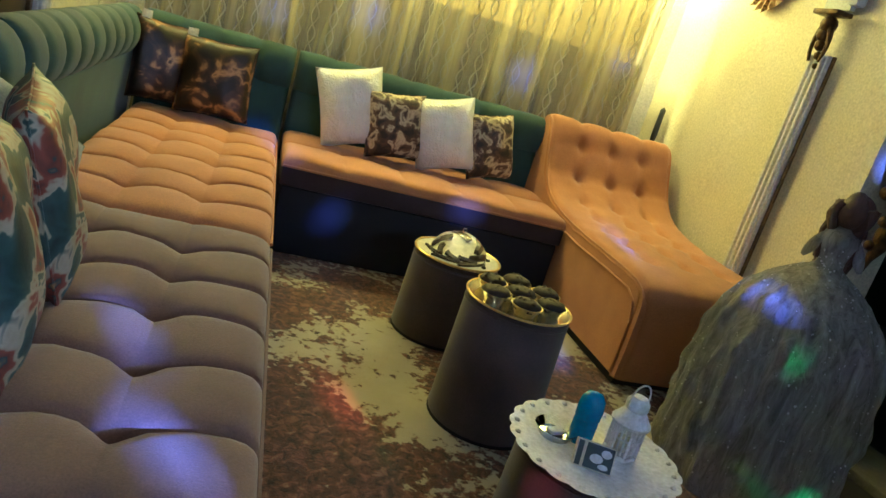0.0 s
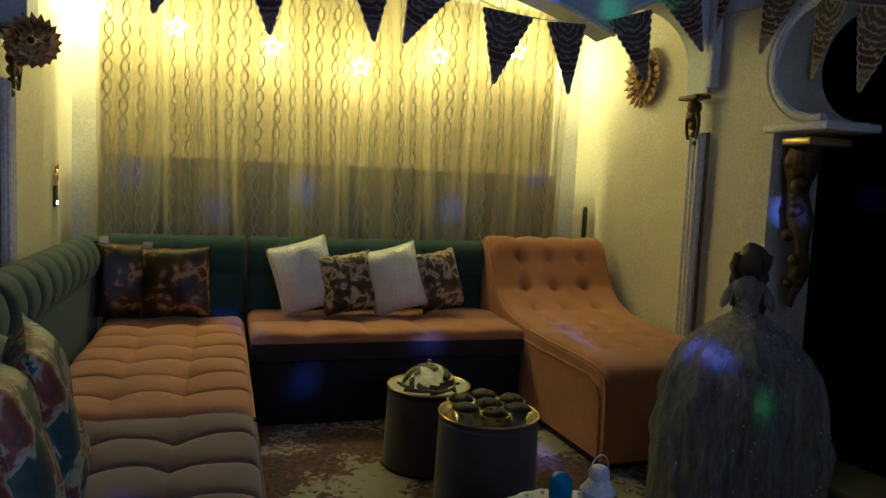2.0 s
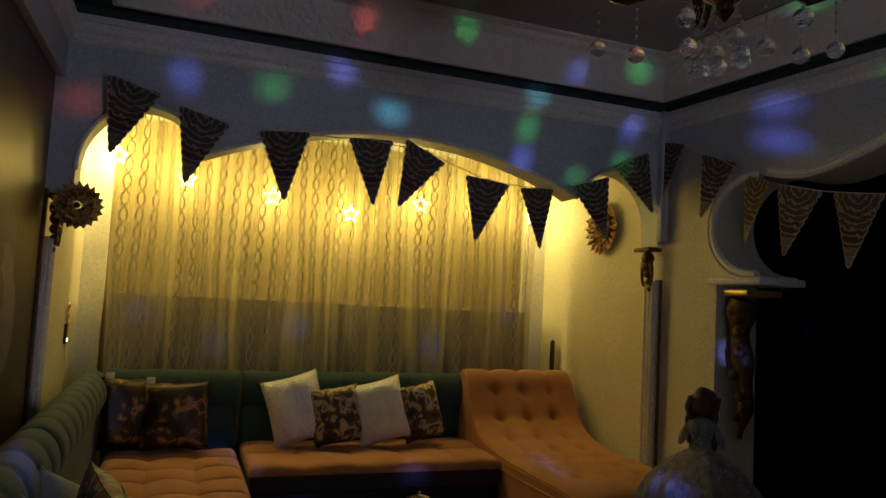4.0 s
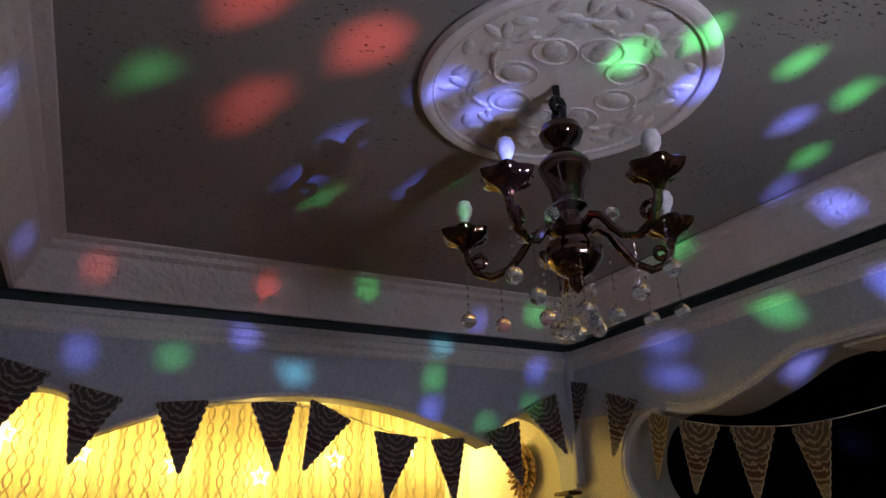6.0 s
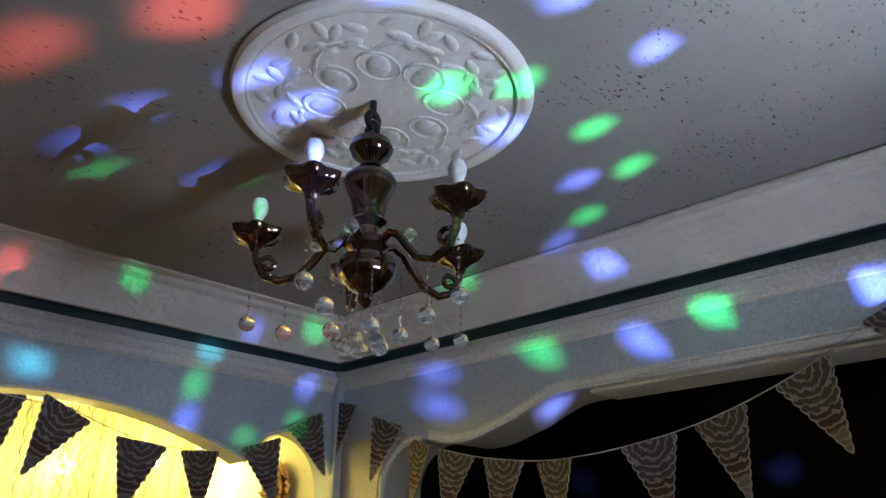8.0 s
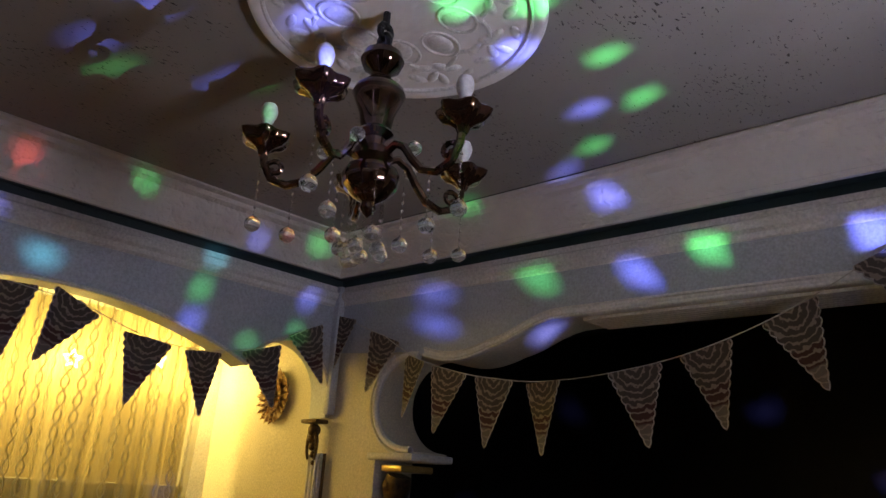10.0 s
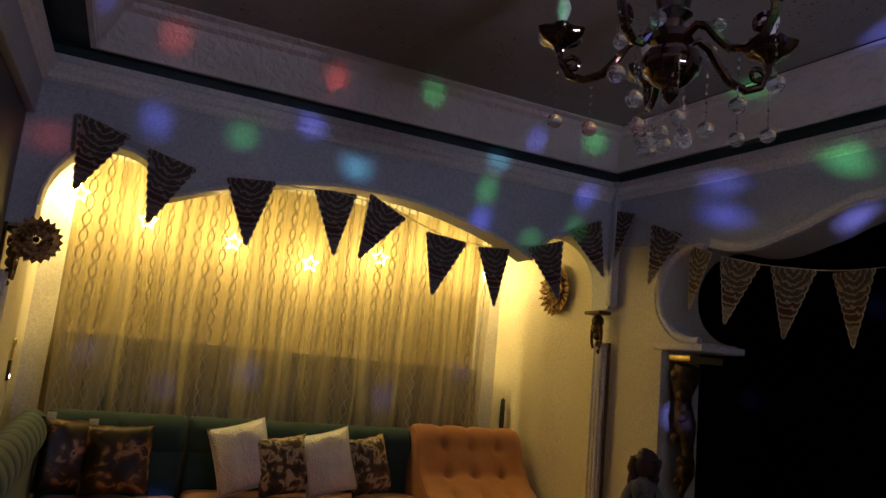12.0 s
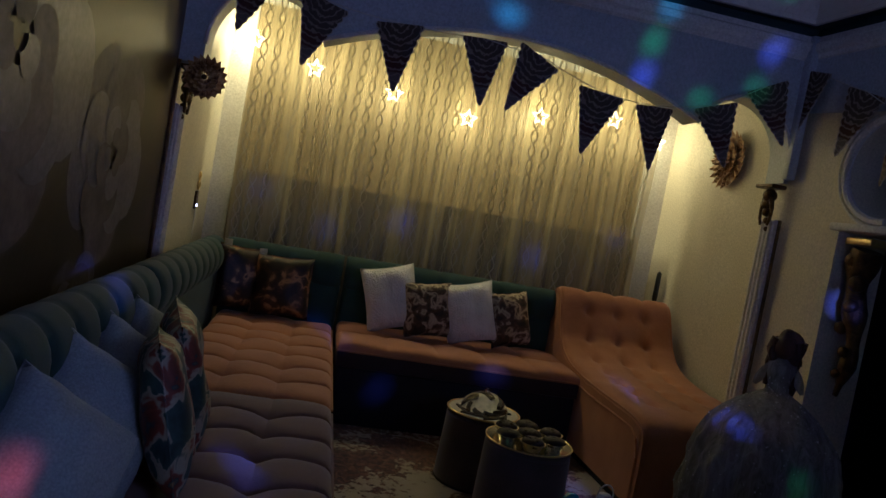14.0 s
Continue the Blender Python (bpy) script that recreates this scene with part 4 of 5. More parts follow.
P1, P2, P3 = (0.915, 2.43, 0.185, 0.452), (0.885, 3.12, 0.19, 0.355), (0.835, 1.60, 0.175, 0.430)
pouf(*P1, "tall grey-brown velvet pouf carrying a tray of cupcakes")
pouf(*P2, "low grey-brown velvet pouf carrying a domed gold plate")
pouf(*P3, "grey-brown velvet pouf carrying a white scalloped tray")


def cupcake_tray():
    x, y, r, h = P1
    e = empty("tray", "round gold-edged white tray", "tray", at=pose(x, y, h))
    part("plate", lathe(bmesh.new(), [(0.0, 0.0), (0.165, 0.0), (0.183, 0.008), (0.186, 0.012), (0.180, 0.013), (0.162, 0.006), (0.0, 0.006)], 40), M["foil"], e)
    part("rim", tube(bmesh.new(), [(0.185 * math.cos(a), 0.185 * math.sin(a), 0.012) for a in [k * math.tau / 44 for k in range(44)]], 0.004, 6, True), M["gold"], e)
    spots = [(0.0, 0.0)] + [(0.112 * math.cos(a), 0.112 * math.sin(a)) for a in [0.35 + k * math.tau / 6 for k in range(6)]]
    for k, (dx, dy) in enumerate(spots):
        c = empty("cupcake", "dark chocolate cupcake in a gold paper cup", "cupcake", group="cupcakes on the tray", at=pose(x + dx, y + dy, h + 0.006, 0, 0, 37 * k))
        part("paper_cup", lathe(bmesh.new(), [(0.0, 0.0), (0.032, 0.0), (0.048, 0.030), (0.054, 0.036), (0.050, 0.036), (0.043, 0.024), (0.0, 0.020)], 32, wobble=lambda a, z: 1 + 0.05 * math.sin(16 * a)), M["gold"] if k % 2 else M["foil"], c)
        b = bmesh.new()
        rn = random.Random(k)
        lathe(b, [(0.043, 0.022), (0.047, 0.033), (0.047, 0.040), (0.041, 0.048), (0.028, 0.053), (0.0, 0.055)], 20, wobble=lambda a, z: 1 + 0.07 * math.sin(5 * a + 40 * z))
        for _ in range(7):
            a, q = rn.uniform(0, 6.3), rn.uniform(0, 0.034)
            bmesh.ops.create_icosphere(b, subdivisions=1, radius=rn.uniform(0.006, 0.011), matrix=Matrix.Translation((q * math.cos(a), q * math.sin(a), 0.049)))
        part("cake", b, M["choco"], c)


cupcake_tray()


def domed_plate():
    x, y, r, h = P2
    e = empty("cake_plate", "gold rimmed plate with dark scrollwork under a clear dome", "plate", at=pose(x, y, h))
    part("plate", lathe(bmesh.new(), [(0.0, 0.0), (0.150, 0.0), (0.186, 0.012), (0.190, 0.017), (0.183, 0.018), (0.15, 0.010), (0.0, 0.010)], 44), M["paper"], e)
    part("rim", tube(bmesh.new(), [(0.189 * math.cos(a), 0.189 * math.sin(a), 0.017) for a in [k * math.tau / 44 for k in range(44)]], 0.006, 6, True), M["gold"], e)
    for k in range(7):
        a = k * math.tau / 7
        part("scrollwork", tube(bmesh.new(), [((0.04 + 0.11 * t) * math.cos(a + 0.9 * math.sin(5 * t)), (0.04 + 0.11 * t) * math.sin(a + 0.9 * math.sin(5 * t)), 0.013) for t in [j / 10 for j in range(11)]], 0.008, 5), M["choco"], e)
    part("dome", lathe(bmesh.new(), [(0.1265 * math.cos(q), 0.012 + 0.105 * math.sin(q)) for q in [k * math.pi / 24 for k in range(12)]] + [(0.0, 0.117)] + [(0.125 * math.cos(q), 0.012 + 0.1035 * math.sin(q)) for q in [k * math.pi / 24 for k in range(11, -1, -1)]], 36), M["glass"], e, "clear glass dome").visible_shadow = False
    part("knob", lathe(bmesh.new(), [(0.0, 0.116), (0.008, 0.117), (0.012, 0.127), (0.008, 0.136), (0.0, 0.138)], 16), M["glass"], e)


domed_plate()


def scalloped_tray():
    x, y, r, h = P3
    e = empty("doily_tray", "white scalloped tray on the pouf", "tray", at=pose(x, y, h))
    w = lambda a, z: 1 + 0.035 * abs(math.sin(11 * a))
    part("plate", lathe(bmesh.new(), [(0.0, 0.0), (0.15, 0.0), (0.195, 0.010), (0.200, 0.014), (0.194, 0.015), (0.15, 0.006), (0.0, 0.006)], 132, wobble=w), M["white"], e)
    for k in range(22):
        a = (k + 0.5) * math.tau / 22
        b = bmesh.new()
        bmesh.ops.create_icosphere(b, subdivisions=1, radius=0.008, matrix=Matrix.Translation((0.188 * math.cos(a), 0.188 * math.sin(a), 0.012)))
        part("bead", b, M["white"], e)
    z = h + 0.007
    d = empty("glass_dish", "small oval clear glass dish on the white tray", "dish", at=pose(x - 0.085, y + 0.045, z, 0, 0, 15))
    part("bowl", lathe(bmesh.new(), [(0.0, 0.0), (0.038, 0.0), (0.052, 0.022), (0.054, 0.023), (0.050, 0.020), (0.036, 0.005), (0.0, 0.005)], 28), M["glass"], d)
    part("sweet", boxed(-0.02, 0.02, -0.014, 0.014, 0.006, 0.016, 0.004), M["white"], d)
    c = empty("bottle", "small blue plastic bottle with a rounded cap", "bottle", at=pose(x - 0.025, y + 0.035, z))
    part("body", lathe(bmesh.new(), [(0.0, 0.0), (0.026, 0.0), (0.029, 0.006), (0.029, 0.055), (0.026, 0.062)], 24), M["blue"], c)
    part("cap", lathe(bmesh.new(), [(0.026, 0.062), (0.030, 0.064), (0.031, 0.09), (0.028, 0.112), (0.018, 0.126), (0.0, 0.131)], 24), M["blue"], c)
    la = empty("lantern", "small white lattice candle lantern with a wire loop", "lantern", at=pose(x + 0.065, y + 0.0, z, 0, 0, 20))
    part("foot", lathe(bmesh.new(), [(0.0, 0.0), (0.040, 0.0), (0.041, 0.010), (0.036, 0.014), (0.0, 0.014)], 6), M["white"], la)
    for k in range(6):
        a = k * math.tau / 6
        part("post", tube(bmesh.new(), [(0.036 * math.cos(a), 0.036 * math.sin(a), 0.012), (0.036 * math.cos(a), 0.036 * math.sin(a), 0.086)], 0.0045, 6), M["white"], la)
        b = bmesh.new()
        c1, c2 = Vector((0.036 * math.cos(a), 0.036 * math.sin(a), 0)), Vector((0.036 * math.cos(a + math.tau / 6), 0.036 * math.sin(a + math.tau / 6), 0))
        for s in (0.33, 0.66):
            p = c1.lerp(c2, s)
            tube(b, [(p.x, p.y, 0.012), (p.x, p.y, 0.086)], 0.003, 5)
        tube(b, [c1 + Vector((0, 0, 0.050)), c2 + Vector((0, 0, 0.050))], 0.003, 5)
        part("lattice", b, M["white"], la)
    part("roof", lathe(bmesh.new(), [(0.046, 0.084), (0.047, 0.090), (0.040, 0.098), (0.026, 0.118), (0.022, 0.122)], 18), M["white"], la)
    part("chimney", lathe(bmesh.new(), [(0.024, 0.120), (0.027, 0.124), (0.027, 0.140), (0.018, 0.152), (0.0, 0.156)], 18), M["white"], la)
    part("loop", tube(bmesh.new(), [(0.034 * math.cos(q), 0.0, 0.146 + 0.036 * math.sin(q)) for q in [-0.4 + k * 3.9 / 16 for k in range(17)]], 0.0022, 6), M["trim"], la)
    part("candle", lathe(bmesh.new(), [(0.0, 0.014), (0.018, 0.014), (0.018, 0.045), (0.0, 0.046)], 16), M["paper"], la)
    bx = empty("small_box", "small white and green printed carton on the tray", "box", at=pose(x - 0.045, y - 0.085, z, 62, 0, -22))
    part("carton", boxed(-0.045, 0.045, -0.0, 0.062, -0.022, -0.004, 0.002), M["paper"], bx)
    part("green_panel", boxed(-0.041, -0.029, 0.004, 0.058, -0.004, -0.003), M["ledge"], bx, "dark green printed stripe")
    part("green_panel", boxed(-0.022, 0.041, 0.004, 0.058, -0.004, -0.003), M["ledge"], bx, "dark green printed face")
    for ox, oy, rx, ry in ((0.024, 0.043, 0.012, 0.009), (0.004, 0.028, 0.015, 0.010), (0.022, 0.014, 0.012, 0.006)):
        b = bmesh.new()
        bmesh.ops.create_circle(b, cap_ends=True, segments=20, radius=1.0, matrix=Matrix.Translation((ox, oy, -0.0025)) @ Matrix.Diagonal((rx, ry, 1, 1)))
        part("white_oval", b, M["white"], bx, "white printed oval")


scalloped_tray()


M["spark"] = surface("silver_sequin", (0.85, 0.85, 0.87), (0.92, 0.92, 0.92), 0.28, 0.85, relief=0.02)


def doll():
    """Gown doll as one plain mesh: bell skirt with folds and sequins, bodice, plain head with long hair."""
    bm = bmesh.new()
    rn = random.Random(3)

    def folds(a, z):
        k = max(0.0, min(1.0, (0.87 - z) * 5))
        soft = 0.026 * math.sin(13 * a + 3 * math.sin(2 * a) + 3 * z) + 0.014 * math.sin(31 * a + 9 * z) + 0.02 * math.sin(3 * a + 5 * z)
        crush = noise.noise(Vector((5 * math.cos(a), 5 * math.sin(a), 7 * z))) * 0.07 + noise.noise(Vector((13 * math.cos(a), 13 * math.sin(a), 16 * z))) * 0.04
        return 1 + k * (soft + crush)
    prof = [(0.305, 0.0), (0.322, 0.05), (0.328, 0.16), (0.324, 0.28), (0.318, 0.42), (0.305, 0.53), (0.278, 0.62), (0.236, 0.705), (0.172, 0.775), (0.110, 0.822), (0.062, 0.850), (0.045, 0.865), (0.044, 0.885), (0.054, 0.92), (0.062, 0.955), (0.056, 0.98), (0.026, 0.995), (0.020, 1.015), (0.0, 1.02)]
    fine = []
    for (r0, z0), (r1, z1) in zip(prof, prof[1:]):
        steps = max(1, int(math.hypot(r1 - r0, z1 - z0) / 0.014))
        fine += [(r0 + (r1 - r0) * k / steps, z0 + (z1 - z0) * k / steps) for k in range(steps)]
    lathe(bm, fine + [prof[-1]], 170, wobble=folds)
    n0 = len(bm.faces)
    bmesh.ops.create_uvsphere(bm, u_segments=16, v_segments=12, radius=0.050, matrix=Matrix.Translation((0, 0, 1.055)) @ Matrix.Diagonal((0.95, 1.0, 1.2, 1)))
    bmesh.ops.create_uvsphere(bm, u_segments=16, v_segments=12, radius=0.060, matrix=Matrix.Translation((0.012, 0.022, 1.05)) @ Matrix.Diagonal((1.0, 0.9, 1.25, 1)))
    for k in range(13):
        a = -0.5 + k * 0.34
        length = 0.20 + 0.06 * math.sin(k * 2.1)
        tube(bm, [((0.052 + 0.010 * math.sin(9 * t + k)) * math.cos(a) * (1 - 0.1 * t), (0.052 + 0.010 * math.cos(9 * t + k)) * math.sin(a) * (1 - 0.1 * t) + 0.012, 1.085 - length * t) for t in [j / 9 for j in range(10)]], lambda q: 0.019 - 0.006 * q, 6)
    bm.faces.ensure_lookup_table()
    for f in bm.faces[n0:]:
        f.material_index = 1
    m0 = len(bm.faces)
    for _ in range(620):
        a, z = rn.uniform(0, math.tau), rn.uniform(0.06, 0.93)
        r = float(np.interp(z, [q[1] for q in prof], [q[0] for q in prof])) * folds(a, z) + 0.002
        size = 0.0016 + 0.0042 * rn.random() ** 3
        bmesh.ops.create_icosphere(bm, subdivisions=1, radius=size, matrix=Matrix.Translation((r * math.cos(a), r * math.sin(a), z)) @ Euler((rn.random() * 6, rn.random() * 6, 0)).to_matrix().to_4x4() @ Matrix.Diagonal((1, 1, 0.35, 1)))
    bm.faces.ensure_lookup_table()
    for f in bm.faces[m0:]:
        f.material_index = 2
    for sg in (-1, 1):
        tube(bm, [(sg * (0.048 + 0.045 * q), -0.02 * q, 0.972 - 0.10 * q) for q in [k / 9 for k in range(10)]], lambda q: 0.006 + 0.014 * math.sin(math.pi * min(q, 0.985)) ** 0.7, 14)
    crown0 = len(bm.faces)
    lathe(bm, [(0.034, 1.095), (0.030, 1.112), (0.020, 1.124), (0.010, 1.130), (0.0, 1.131)], 20, wobble=lambda a, z: 1 + 0.05 * math.sin(6 * a))
    bm.faces.ensure_lookup_table()
    for f in bm.faces[crown0:]:
        f.material_index = 1
    return thing("doll", bm, [M["tulle"], M["hair"], M["spark"]], "doll with brown hair in a wide glittering tulle gown", "doll", at=pose(1.91, 2.28, 0, 0, 0, -40), smooth=60)


doll()

# ==== chandelier ====
CH = (1.01, 1.19)


def medallion():
    e = empty("ceiling_rose", "round white plaster ceiling rose with floral relief", "ceiling rose", at=pose(CH[0] + 0.035, CH[1] - 0.015, ZT))
    part("disc", lathe(bmesh.new(), [(0.500, 0.0), (0.503, -0.012), (0.494, -0.030), (0.478, -0.036), (0.455, -0.028), (0.445, -0.014), (0.30, -0.010), (0.0, -0.012)], 72), M["rosette"], e)
    part("rim_bead", tube(bmesh.new(), [(0.452 * math.cos(a), 0.452 * math.sin(a), -0.022) for a in [k * math.tau / 60 for k in range(60)]], 0.008, 6, True), M["trim"], e)
    for k in range(8):
        a = k * math.tau / 8
        b = bmesh.new()
        bmesh.ops.create_uvsphere(b, u_segments=12, v_segments=8, radius=1.0, matrix=pose(0.20 * math.cos(a), 0.20 * math.sin(a), -0.012, 0, 0, math.degrees(a)) @ Matrix.Diagonal((0.055, 0.040, 0.013, 1)))
        part("boss", b, M["trim"], e)
        part("boss_ring", tube(bmesh.new(), [(0.20 * math.cos(a) + 0.075 * math.cos(q), 0.20 * math.sin(a) + 0.058 * math.sin(q), -0.014) for q in [j * math.tau / 20 for j in range(20)]], 0.006, 6, True), M["trim"], e)
        b = bmesh.new()
        for j in range(7):
            q = a + math.pi / 8 + (j - 3) * 0.085
            rr = 0.36 + 0.045 * math.cos(j * 1.9)
            bmesh.ops.create_uvsphere(b, u_segments=8, v_segments=6, radius=1.0, matrix=pose(rr * math.cos(q), rr * math.sin(q), -0.012, 0, 0, math.degrees(q) + 40 * (j - 3)) @ Matrix.Diagonal((0.042, 0.020, 0.011, 1)))
        part("leaf_spray", b, M["trim"], e)
        b = tube(bmesh.new(), [((0.28 + 0.05 * math.sin(t * 3.1)) * math.cos(a + t * 0.7), (0.28 + 0.05 * math.sin(t * 3.1)) * math.sin(a + t * 0.7), -0.013) for t in [j / 10 for j in range(11)]], 0.009, 6)
        part("scroll", b, M["trim"], e)
    return e


medallion()


def chandelier():
    e = empty("chandelier", "smoked brown glass chandelier with five arms and crystal drops", "chandelier", at=pose(CH[0], CH[1], 0))
    part("hook", tube(tube(tube(bmesh.new(), [(0, 0, 3.0), (0, 0, 2.93)], 0.013, 8), [(0.022 * math.cos(q), 0, 2.915 + 0.026 * math.sin(q)) for q in [k * math.tau / 14 for k in range(14)]], 0.013, 6, True), [(0, 0.024 * math.cos(q), 2.872 + 0.030 * math.sin(q)) for q in [k * math.tau / 14 for k in range(14)]], 0.013, 6, True), M["black"], e)
    part("top_cup", lathe(bmesh.new(), [(0.0, 2.845), (0.03, 2.84), (0.064, 2.825), (0.072, 2.80), (0.060, 2.772), (0.034, 2.752), (0.030, 2.735)], 28), M["smoke"], e)
    part("vase", lathe(bmesh.new(), [(0.034, 2.735), (0.056, 2.715), (0.082, 2.690), (0.086, 2.672), (0.074, 2.645), (0.056, 2.60), (0.048, 2.55), (0.058, 2.535), (0.034, 2.515), (0.030, 2.49)], 28), M["smoke"], e)
    part("arm_hub", lathe(bmesh.new(), [(0.030, 2.49), (0.060, 2.475), (0.064, 2.45), (0.036, 2.43)], 24), M["smoke"], e)
    part("bowl", lathe(bmesh.new(), [(0.036, 2.43), (0.078, 2.412), (0.090, 2.385), (0.082, 2.350), (0.050, 2.318), (0.022, 2.300), (0.026, 2.280), (0.012, 2.262), (0.0, 2.250)], 32, wobble=lambda a, z: 1 + 0.03 * math.cos(12 * a)), M["smoke"], e)

    def ball(b, p, r=0.021):
        bmesh.ops.create_icosphere(b, subdivisions=2, radius=r, matrix=Matrix.Translation(p))

    def drop(p, z):
        b = tube(bmesh.new(), [(p[0], p[1], p[2]), (p[0], p[1], z + 0.02)], 0.0018, 4)
        n = max(2, int((p[2] - z) / 0.025))
        for k in range(1, n):
            bmesh.ops.create_icosphere(b, subdivisions=1, radius=0.0048, matrix=Matrix.Translation((p[0], p[1], p[2] + (z - p[2]) * k / n)))
        d = part("drop_chain", b, M["glass"], e)
        b = bmesh.new()
        ball(b, (p[0], p[1], z), 0.025)
        part("crystal_ball", b, M["crystal"], d)
    for th in (-88, -16, 56, 128, 200):
        a = radians(222 + th)
        ca, sa = math.cos(a), math.sin(a)
        path = [(0.05, 2.455), (0.09, 2.475), (0.13, 2.455), (0.165, 2.405), (0.205, 2.362), (0.26, 2.345), (0.31, 2.365), (0.338, 2.415), (0.345, 2.465)]
        part("arm", tube(bmesh.new(), [(r * ca, r * sa, z) for r, z in path], 0.0135, 8), M["smoke"], e)
        curl = [(0.30 + 0.03 * math.cos(q) * (1 - q / 9), 2.40 + 0.03 * math.sin(q) * (1 - q / 9)) for q in [k * 0.45 for k in range(15)]]
        part("curl", tube(bmesh.new(), [(r * ca, r * sa, z) for r, z in curl], 0.009, 6), M["smoke"], e)
        c = part("cup", lathe(bmesh.new(), [(0.0, 2.440), (0.014, 2.442), (0.020, 2.458), (0.034, 2.470), (0.054, 2.478), (0.070, 2.494), (0.076, 2.514), (0.070, 2.519), (0.058, 2.504), (0.028, 2.498), (0.0, 2.498)], 30, (0.345 * ca, 0.345 * sa, 0), wobble=lambda q, z: 1 + 0.13 * math.cos(6 * q)), M["smoke"], e)
        part("candle_tube", lathe(bmesh.new(), [(0.0, 2.498), (0.014, 2.498), (0.014, 2.545), (0.0, 2.545)], 14, (0.345 * ca, 0.345 * sa, 0)), M["white"], c)
        part("bulb", lathe(bmesh.new(), [(0.012, 2.545), (0.014, 2.556), (0.025, 2.580), (0.028, 2.600), (0.021, 2.622), (0.0, 2.632)], 18, (0.345 * ca, 0.345 * sa, 0)), M["bulb"], c, "unlit white bulb")
        for q, zz in ((0.345, 2.215), (0.235, 2.185)):
            drop((q * ca, q * sa, 2.46 if q > 0.3 else 2.345), zz)
        b = bmesh.new()
        ball(b, (0.15 * ca - 0.02 * sa, 0.15 * sa + 0.02 * ca, 2.455), 0.024)
        part("crystal_bead", b, M["crystal"], e)
        a2 = a + 0.63
        drop((0.105 * math.cos(a2), 0.105 * math.sin(a2), 2.36), 2.17)
        drop((0.055 * math.cos(a), 0.055 * math.sin(a), 2.29), 2.145)
    return e


chandelier()

# ==== bunting and paper fans ====


def pennant_mesh(name, w=0.235, h=0.355):
    """A lace pennant with scalloped sides, hanging from its top edge."""
    half = []
    n = 9
    for k in range(n * 4 + 1):
        s = k / (n * 4)
        half.append((w / 2 * (1 - s) + 0.013 * (1 - 0.6 * s) * abs(math.sin(s * n * math.pi)) + 0.002, -h * s))
    out = [Vector((x, -0.0015, z)) for x, z in half] + [Vector((-x, -0.0015, z)) for x, z in half[::-1]]
    bm = bmesh.new()
    prism(bm, out, (0, 0.003, 0))
    edge = tube(bmesh.new(), [(v.x, 0, v.z) for v in out[:len(half)]] + [(v.x, 0, v.z) for v in out[len(half) + 1:]], 0.0034, 5)
    return mesh_of(name, bm, M["lace"], 30), mesh_of("lace_edge", edge, M["lace_edge"], 60)


PENNANT, LACE_EDGE = pennant_mesh("pennant")


def bunting(label, spots, place):
    """spots: run along the string, height, swing in degrees."""
    e = empty("bunting", label, "bunting", group="lace bunting")
    pts = []
    for (s0, z0, a0), (s1, z1, a1) in zip(spots, spots[1:]):
        for k in range(6):
            t = k / 6
            pts.append(place(s0 + (s1 - s0) * t, z0 + (z1 - z0) * t - 0.02 * math.sin(math.pi * t) * abs(s1 - s0) + 0.002))
    pts.append(place(spots[-1][0], spots[-1][1]))
    part("string", tube(bmesh.new(), [m.translation for m in pts], 0.0028, 5), M["cord"], e)
    for k, (s, z, a) in enumerate(spots):
        ob = new("pennant", PENNANT)
        ob.parent = e
        ob.matrix_local = place(s, z) @ pose(0, 0, 0, 0, -a, 14 * math.sin(2.3 * k))
        new("lace_edge", LACE_EDGE).parent = ob
    return e


bunting("string of black lace pennants across the arch", [(-0.60, 2.42, -14), (-0.27, 2.315, -12), (0.125, 2.285, 3), (0.585, 2.305, 5), (0.90, 2.28, -24), (1.28, 2.16, -9), (1.60, 2.145, 6), (1.96, 2.225, 19), (2.25, 2.395, 26)],
        lambda s, z: pose(s, YA - 0.06, z))


def on_right(y):
    """How far out the slanting side wall lies at y."""
    return XR + 0.10 * max(0.0, YA - y)


bunting("string of black lace pennants along the side opening", [(3.30, 2.52, -14), (2.92, 2.36, -20), (2.66, 2.21, -18), (2.40, 2.125, -14), (2.09, 2.06, -8), (1.79, 2.03, 0), (1.30, 2.07, 9), (0.97, 2.14, 12), (0.62, 2.27, 20), (0.26, 2.47, 26)],
        lambda s, z: Matrix.Translation((on_right(s) - 0.05, s, z)) @ pose(0, 0, 0, 0, 0, -90))


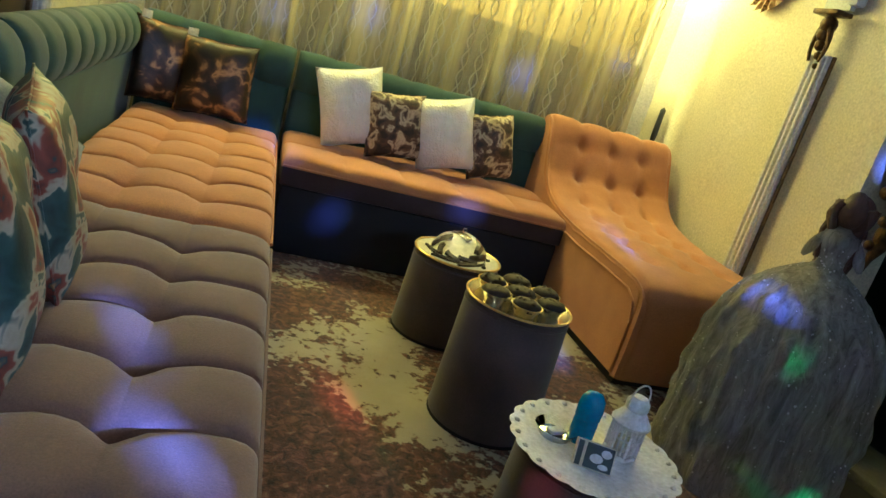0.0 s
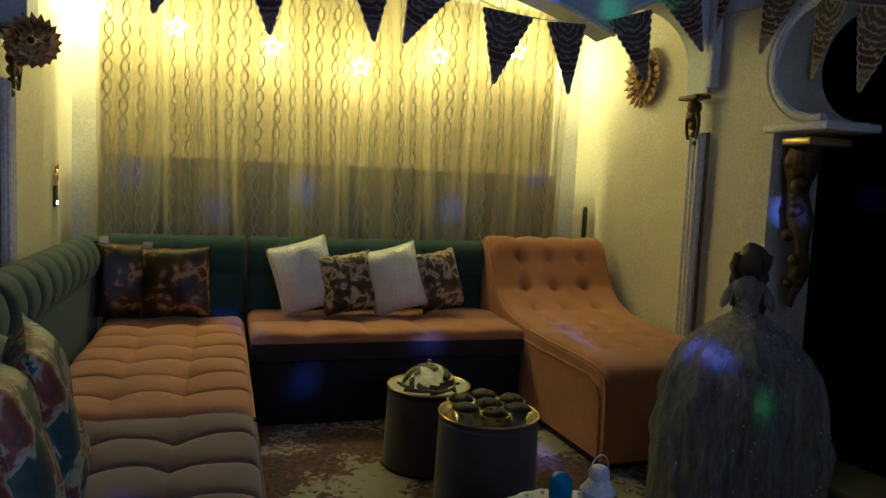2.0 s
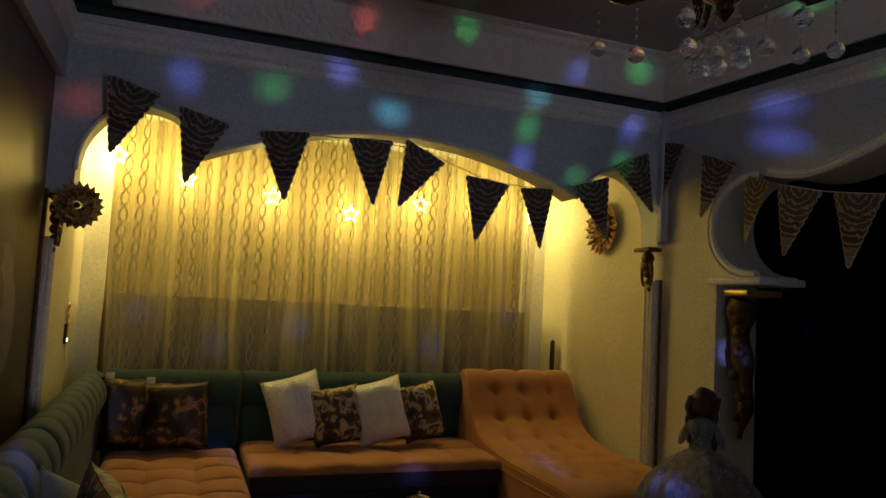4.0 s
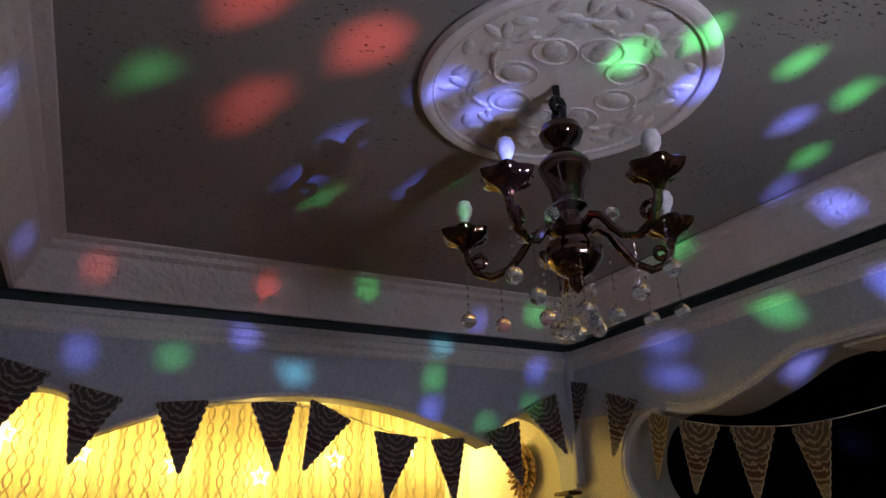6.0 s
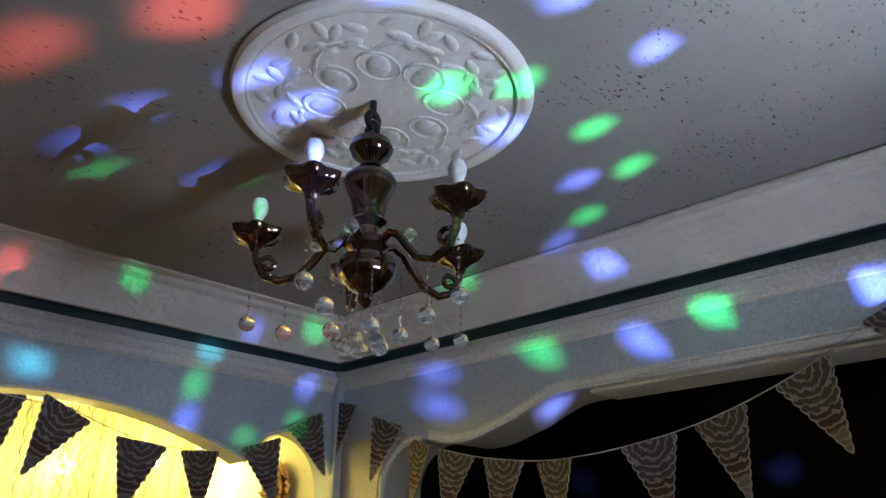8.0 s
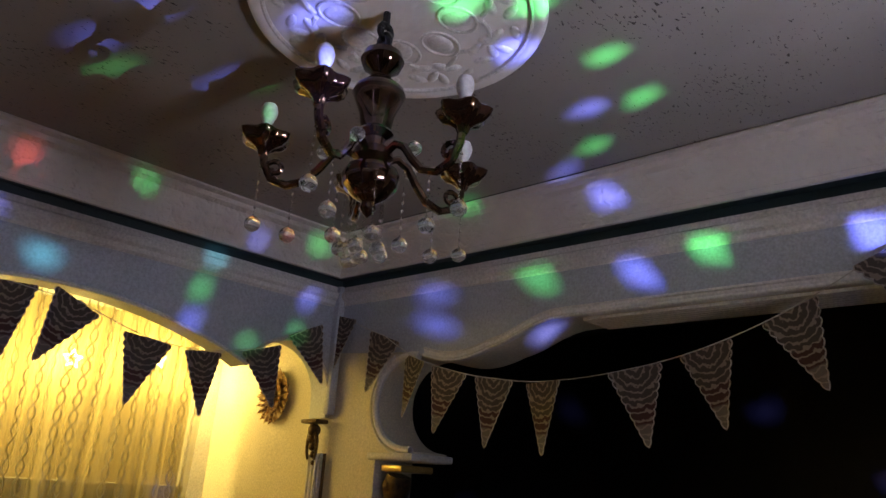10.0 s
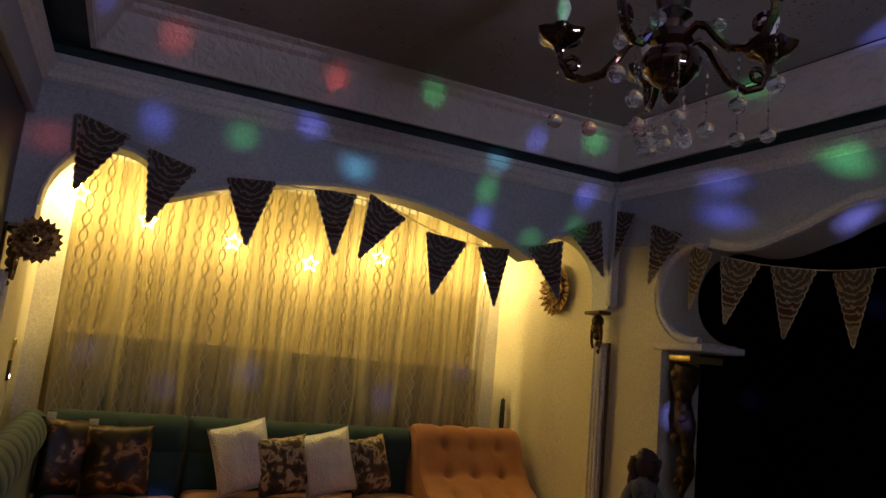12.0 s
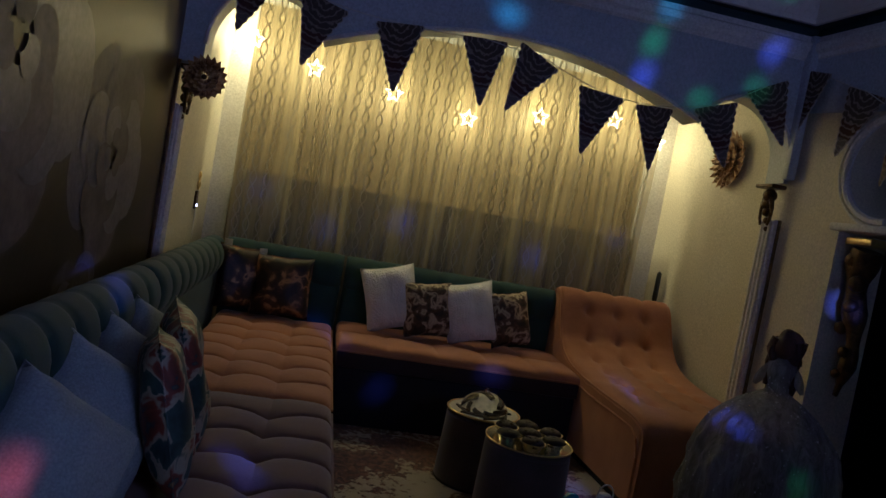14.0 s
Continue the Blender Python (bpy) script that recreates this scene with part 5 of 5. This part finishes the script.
def paper_fan(at, r, label):
    e = empty("paper_fan", label, "paper fan", group="paper fans", at=at)
    n = 20
    for ring, (r0, r1, y) in enumerate(((0.02, r, 0.0), (0.015, r * 0.68, -0.02), (0.01, r * 0.40, -0.038))):
        for k in range(n - 4 * ring):
            a = (k + 0.5 * ring) * math.tau / (n - 4 * ring)
            d = math.tau / (n - 4 * ring) * 0.62
            b = bmesh.new()
            v = [b.verts.new(p) for p in ((r0 * math.cos(a), y, r0 * math.sin(a)), (r1 * 0.8 * math.cos(a - d), y - 0.012, r1 * 0.8 * math.sin(a - d)), (r1 * math.cos(a), y - 0.034, r1 * math.sin(a)), (r1 * 0.8 * math.cos(a + d), y + 0.006, r1 * 0.8 * math.sin(a + d)))]
            w = [b.verts.new(q.co + Vector((0, 0.002, 0))) for q in v]
            b.faces.new(v)
            b.faces.new(w[::-1])
            for j in range(4):
                b.faces.new((v[j], w[j], w[(j + 1) % 4], v[(j + 1) % 4]))
            part("petal", b, M["fan"], e, smooth=None)
    b = bmesh.new()
    bmesh.ops.create_icosphere(b, subdivisions=2, radius=r * 0.13, matrix=Matrix.Translation((0, -0.04, 0)))
    part("centre", b, M["bronze"], e)
    return e


paper_fan(pose(XR - 0.007, 4.08, 2.05, 0, 0, -90), 0.205, "brown and gold folded paper fan on the alcove wall")
paper_fan(pose(-0.80, YA - 0.035, 1.81, 0, 0, 0), 0.115, "small brown and gold paper fan at the arch foot")

# ==== party lamp behind the camera ====


def lens_material(name, colour):
    m, nt, b = nodes_of(name)
    t = nt.nodes.new("ShaderNodeBsdfTransparent")
    t.inputs[0].default_value = (*colour, 1)
    link(nt, t.outputs[0], nt.nodes["Material Output"].inputs[0])
    return m


LENS = {"r": lens_material("red_lens", (0.55, 0.07, 0.055)), "g": lens_material("green_lens", (0.035, 0.62, 0.15)),
        "b": lens_material("blue_lens", (0.15, 0.21, 1.0)), "c": lens_material("cyan_lens", (0.08, 0.60, 0.80))}
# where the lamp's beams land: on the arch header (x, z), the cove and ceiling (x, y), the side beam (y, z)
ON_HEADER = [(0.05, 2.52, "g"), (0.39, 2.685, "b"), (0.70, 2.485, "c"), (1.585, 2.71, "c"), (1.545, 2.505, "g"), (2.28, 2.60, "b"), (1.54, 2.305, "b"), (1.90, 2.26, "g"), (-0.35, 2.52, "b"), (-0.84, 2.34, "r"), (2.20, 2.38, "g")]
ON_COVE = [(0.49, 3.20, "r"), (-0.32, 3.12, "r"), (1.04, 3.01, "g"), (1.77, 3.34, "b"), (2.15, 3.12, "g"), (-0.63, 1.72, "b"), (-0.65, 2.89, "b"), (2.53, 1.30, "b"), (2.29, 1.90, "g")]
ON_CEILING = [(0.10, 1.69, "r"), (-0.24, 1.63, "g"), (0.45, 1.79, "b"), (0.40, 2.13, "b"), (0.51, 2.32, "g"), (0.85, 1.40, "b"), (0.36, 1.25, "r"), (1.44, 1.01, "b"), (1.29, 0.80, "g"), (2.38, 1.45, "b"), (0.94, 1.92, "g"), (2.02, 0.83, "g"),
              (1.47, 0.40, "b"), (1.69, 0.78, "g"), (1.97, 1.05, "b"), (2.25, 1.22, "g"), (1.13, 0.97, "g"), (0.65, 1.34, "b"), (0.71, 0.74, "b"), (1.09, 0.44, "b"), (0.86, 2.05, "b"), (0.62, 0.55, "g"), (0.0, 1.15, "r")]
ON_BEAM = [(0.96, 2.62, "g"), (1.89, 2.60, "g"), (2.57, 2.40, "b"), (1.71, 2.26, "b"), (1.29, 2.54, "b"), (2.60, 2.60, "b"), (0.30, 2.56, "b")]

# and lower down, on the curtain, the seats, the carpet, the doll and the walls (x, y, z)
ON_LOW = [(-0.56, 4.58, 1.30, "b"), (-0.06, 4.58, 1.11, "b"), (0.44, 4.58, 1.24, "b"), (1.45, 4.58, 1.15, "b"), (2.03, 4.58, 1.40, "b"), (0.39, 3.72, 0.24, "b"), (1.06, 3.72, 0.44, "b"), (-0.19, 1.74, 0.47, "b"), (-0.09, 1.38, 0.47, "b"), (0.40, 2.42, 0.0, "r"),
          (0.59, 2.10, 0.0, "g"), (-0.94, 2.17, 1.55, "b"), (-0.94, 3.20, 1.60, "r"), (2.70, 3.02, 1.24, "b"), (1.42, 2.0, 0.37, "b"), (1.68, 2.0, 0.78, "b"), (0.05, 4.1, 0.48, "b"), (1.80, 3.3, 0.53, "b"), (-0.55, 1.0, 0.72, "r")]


def party_lamp():
    e = empty("party_lamp", "black rotating party lamp with a dome of coloured lenses", "party lamp", at=pose(*PARTY))
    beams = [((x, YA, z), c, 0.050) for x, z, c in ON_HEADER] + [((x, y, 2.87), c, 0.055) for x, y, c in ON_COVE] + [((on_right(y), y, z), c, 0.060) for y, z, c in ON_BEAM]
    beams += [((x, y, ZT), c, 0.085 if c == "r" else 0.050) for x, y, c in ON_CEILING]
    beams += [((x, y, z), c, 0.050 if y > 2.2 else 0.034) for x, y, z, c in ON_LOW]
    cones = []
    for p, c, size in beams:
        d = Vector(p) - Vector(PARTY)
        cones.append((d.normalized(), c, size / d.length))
    rn = random.Random(12)
    tries = 0
    while len(cones) < 300 and tries < 20000:
        tries += 1
        d = Vector((rn.gauss(0, 1), rn.gauss(0, 1), rn.gauss(0, 1))).normalized()
        if (d.z < 0.16 or d.y < -0.1) and all(d.angle(q[0]) > 0.15 for q in cones):
            cones.append((d, rn.choice("bbbbbgr"), rn.uniform(0.010, 0.016)))
    bm = bmesh.new()
    bmesh.ops.create_icosphere(bm, subdivisions=7, radius=0.15)
    bm.faces.ensure_lookup_table()
    mids = np.array([f.calc_center_median() for f in bm.faces])
    mids /= np.linalg.norm(mids, axis=1, keepdims=True)
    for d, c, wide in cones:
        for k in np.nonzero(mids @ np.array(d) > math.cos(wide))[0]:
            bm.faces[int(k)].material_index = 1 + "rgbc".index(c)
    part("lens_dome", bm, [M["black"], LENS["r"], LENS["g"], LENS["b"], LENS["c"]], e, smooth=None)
    part("stand", lathe(bmesh.new(), [(0.0, -PARTY[2]), (0.16, -PARTY[2]), (0.16, -PARTY[2] + 0.02), (0.02, -PARTY[2] + 0.04), (0.02, -0.20), (0.05, -0.17), (0.05, -0.152), (0.0, -0.152)], 24), M["black"], e)


party_lamp()
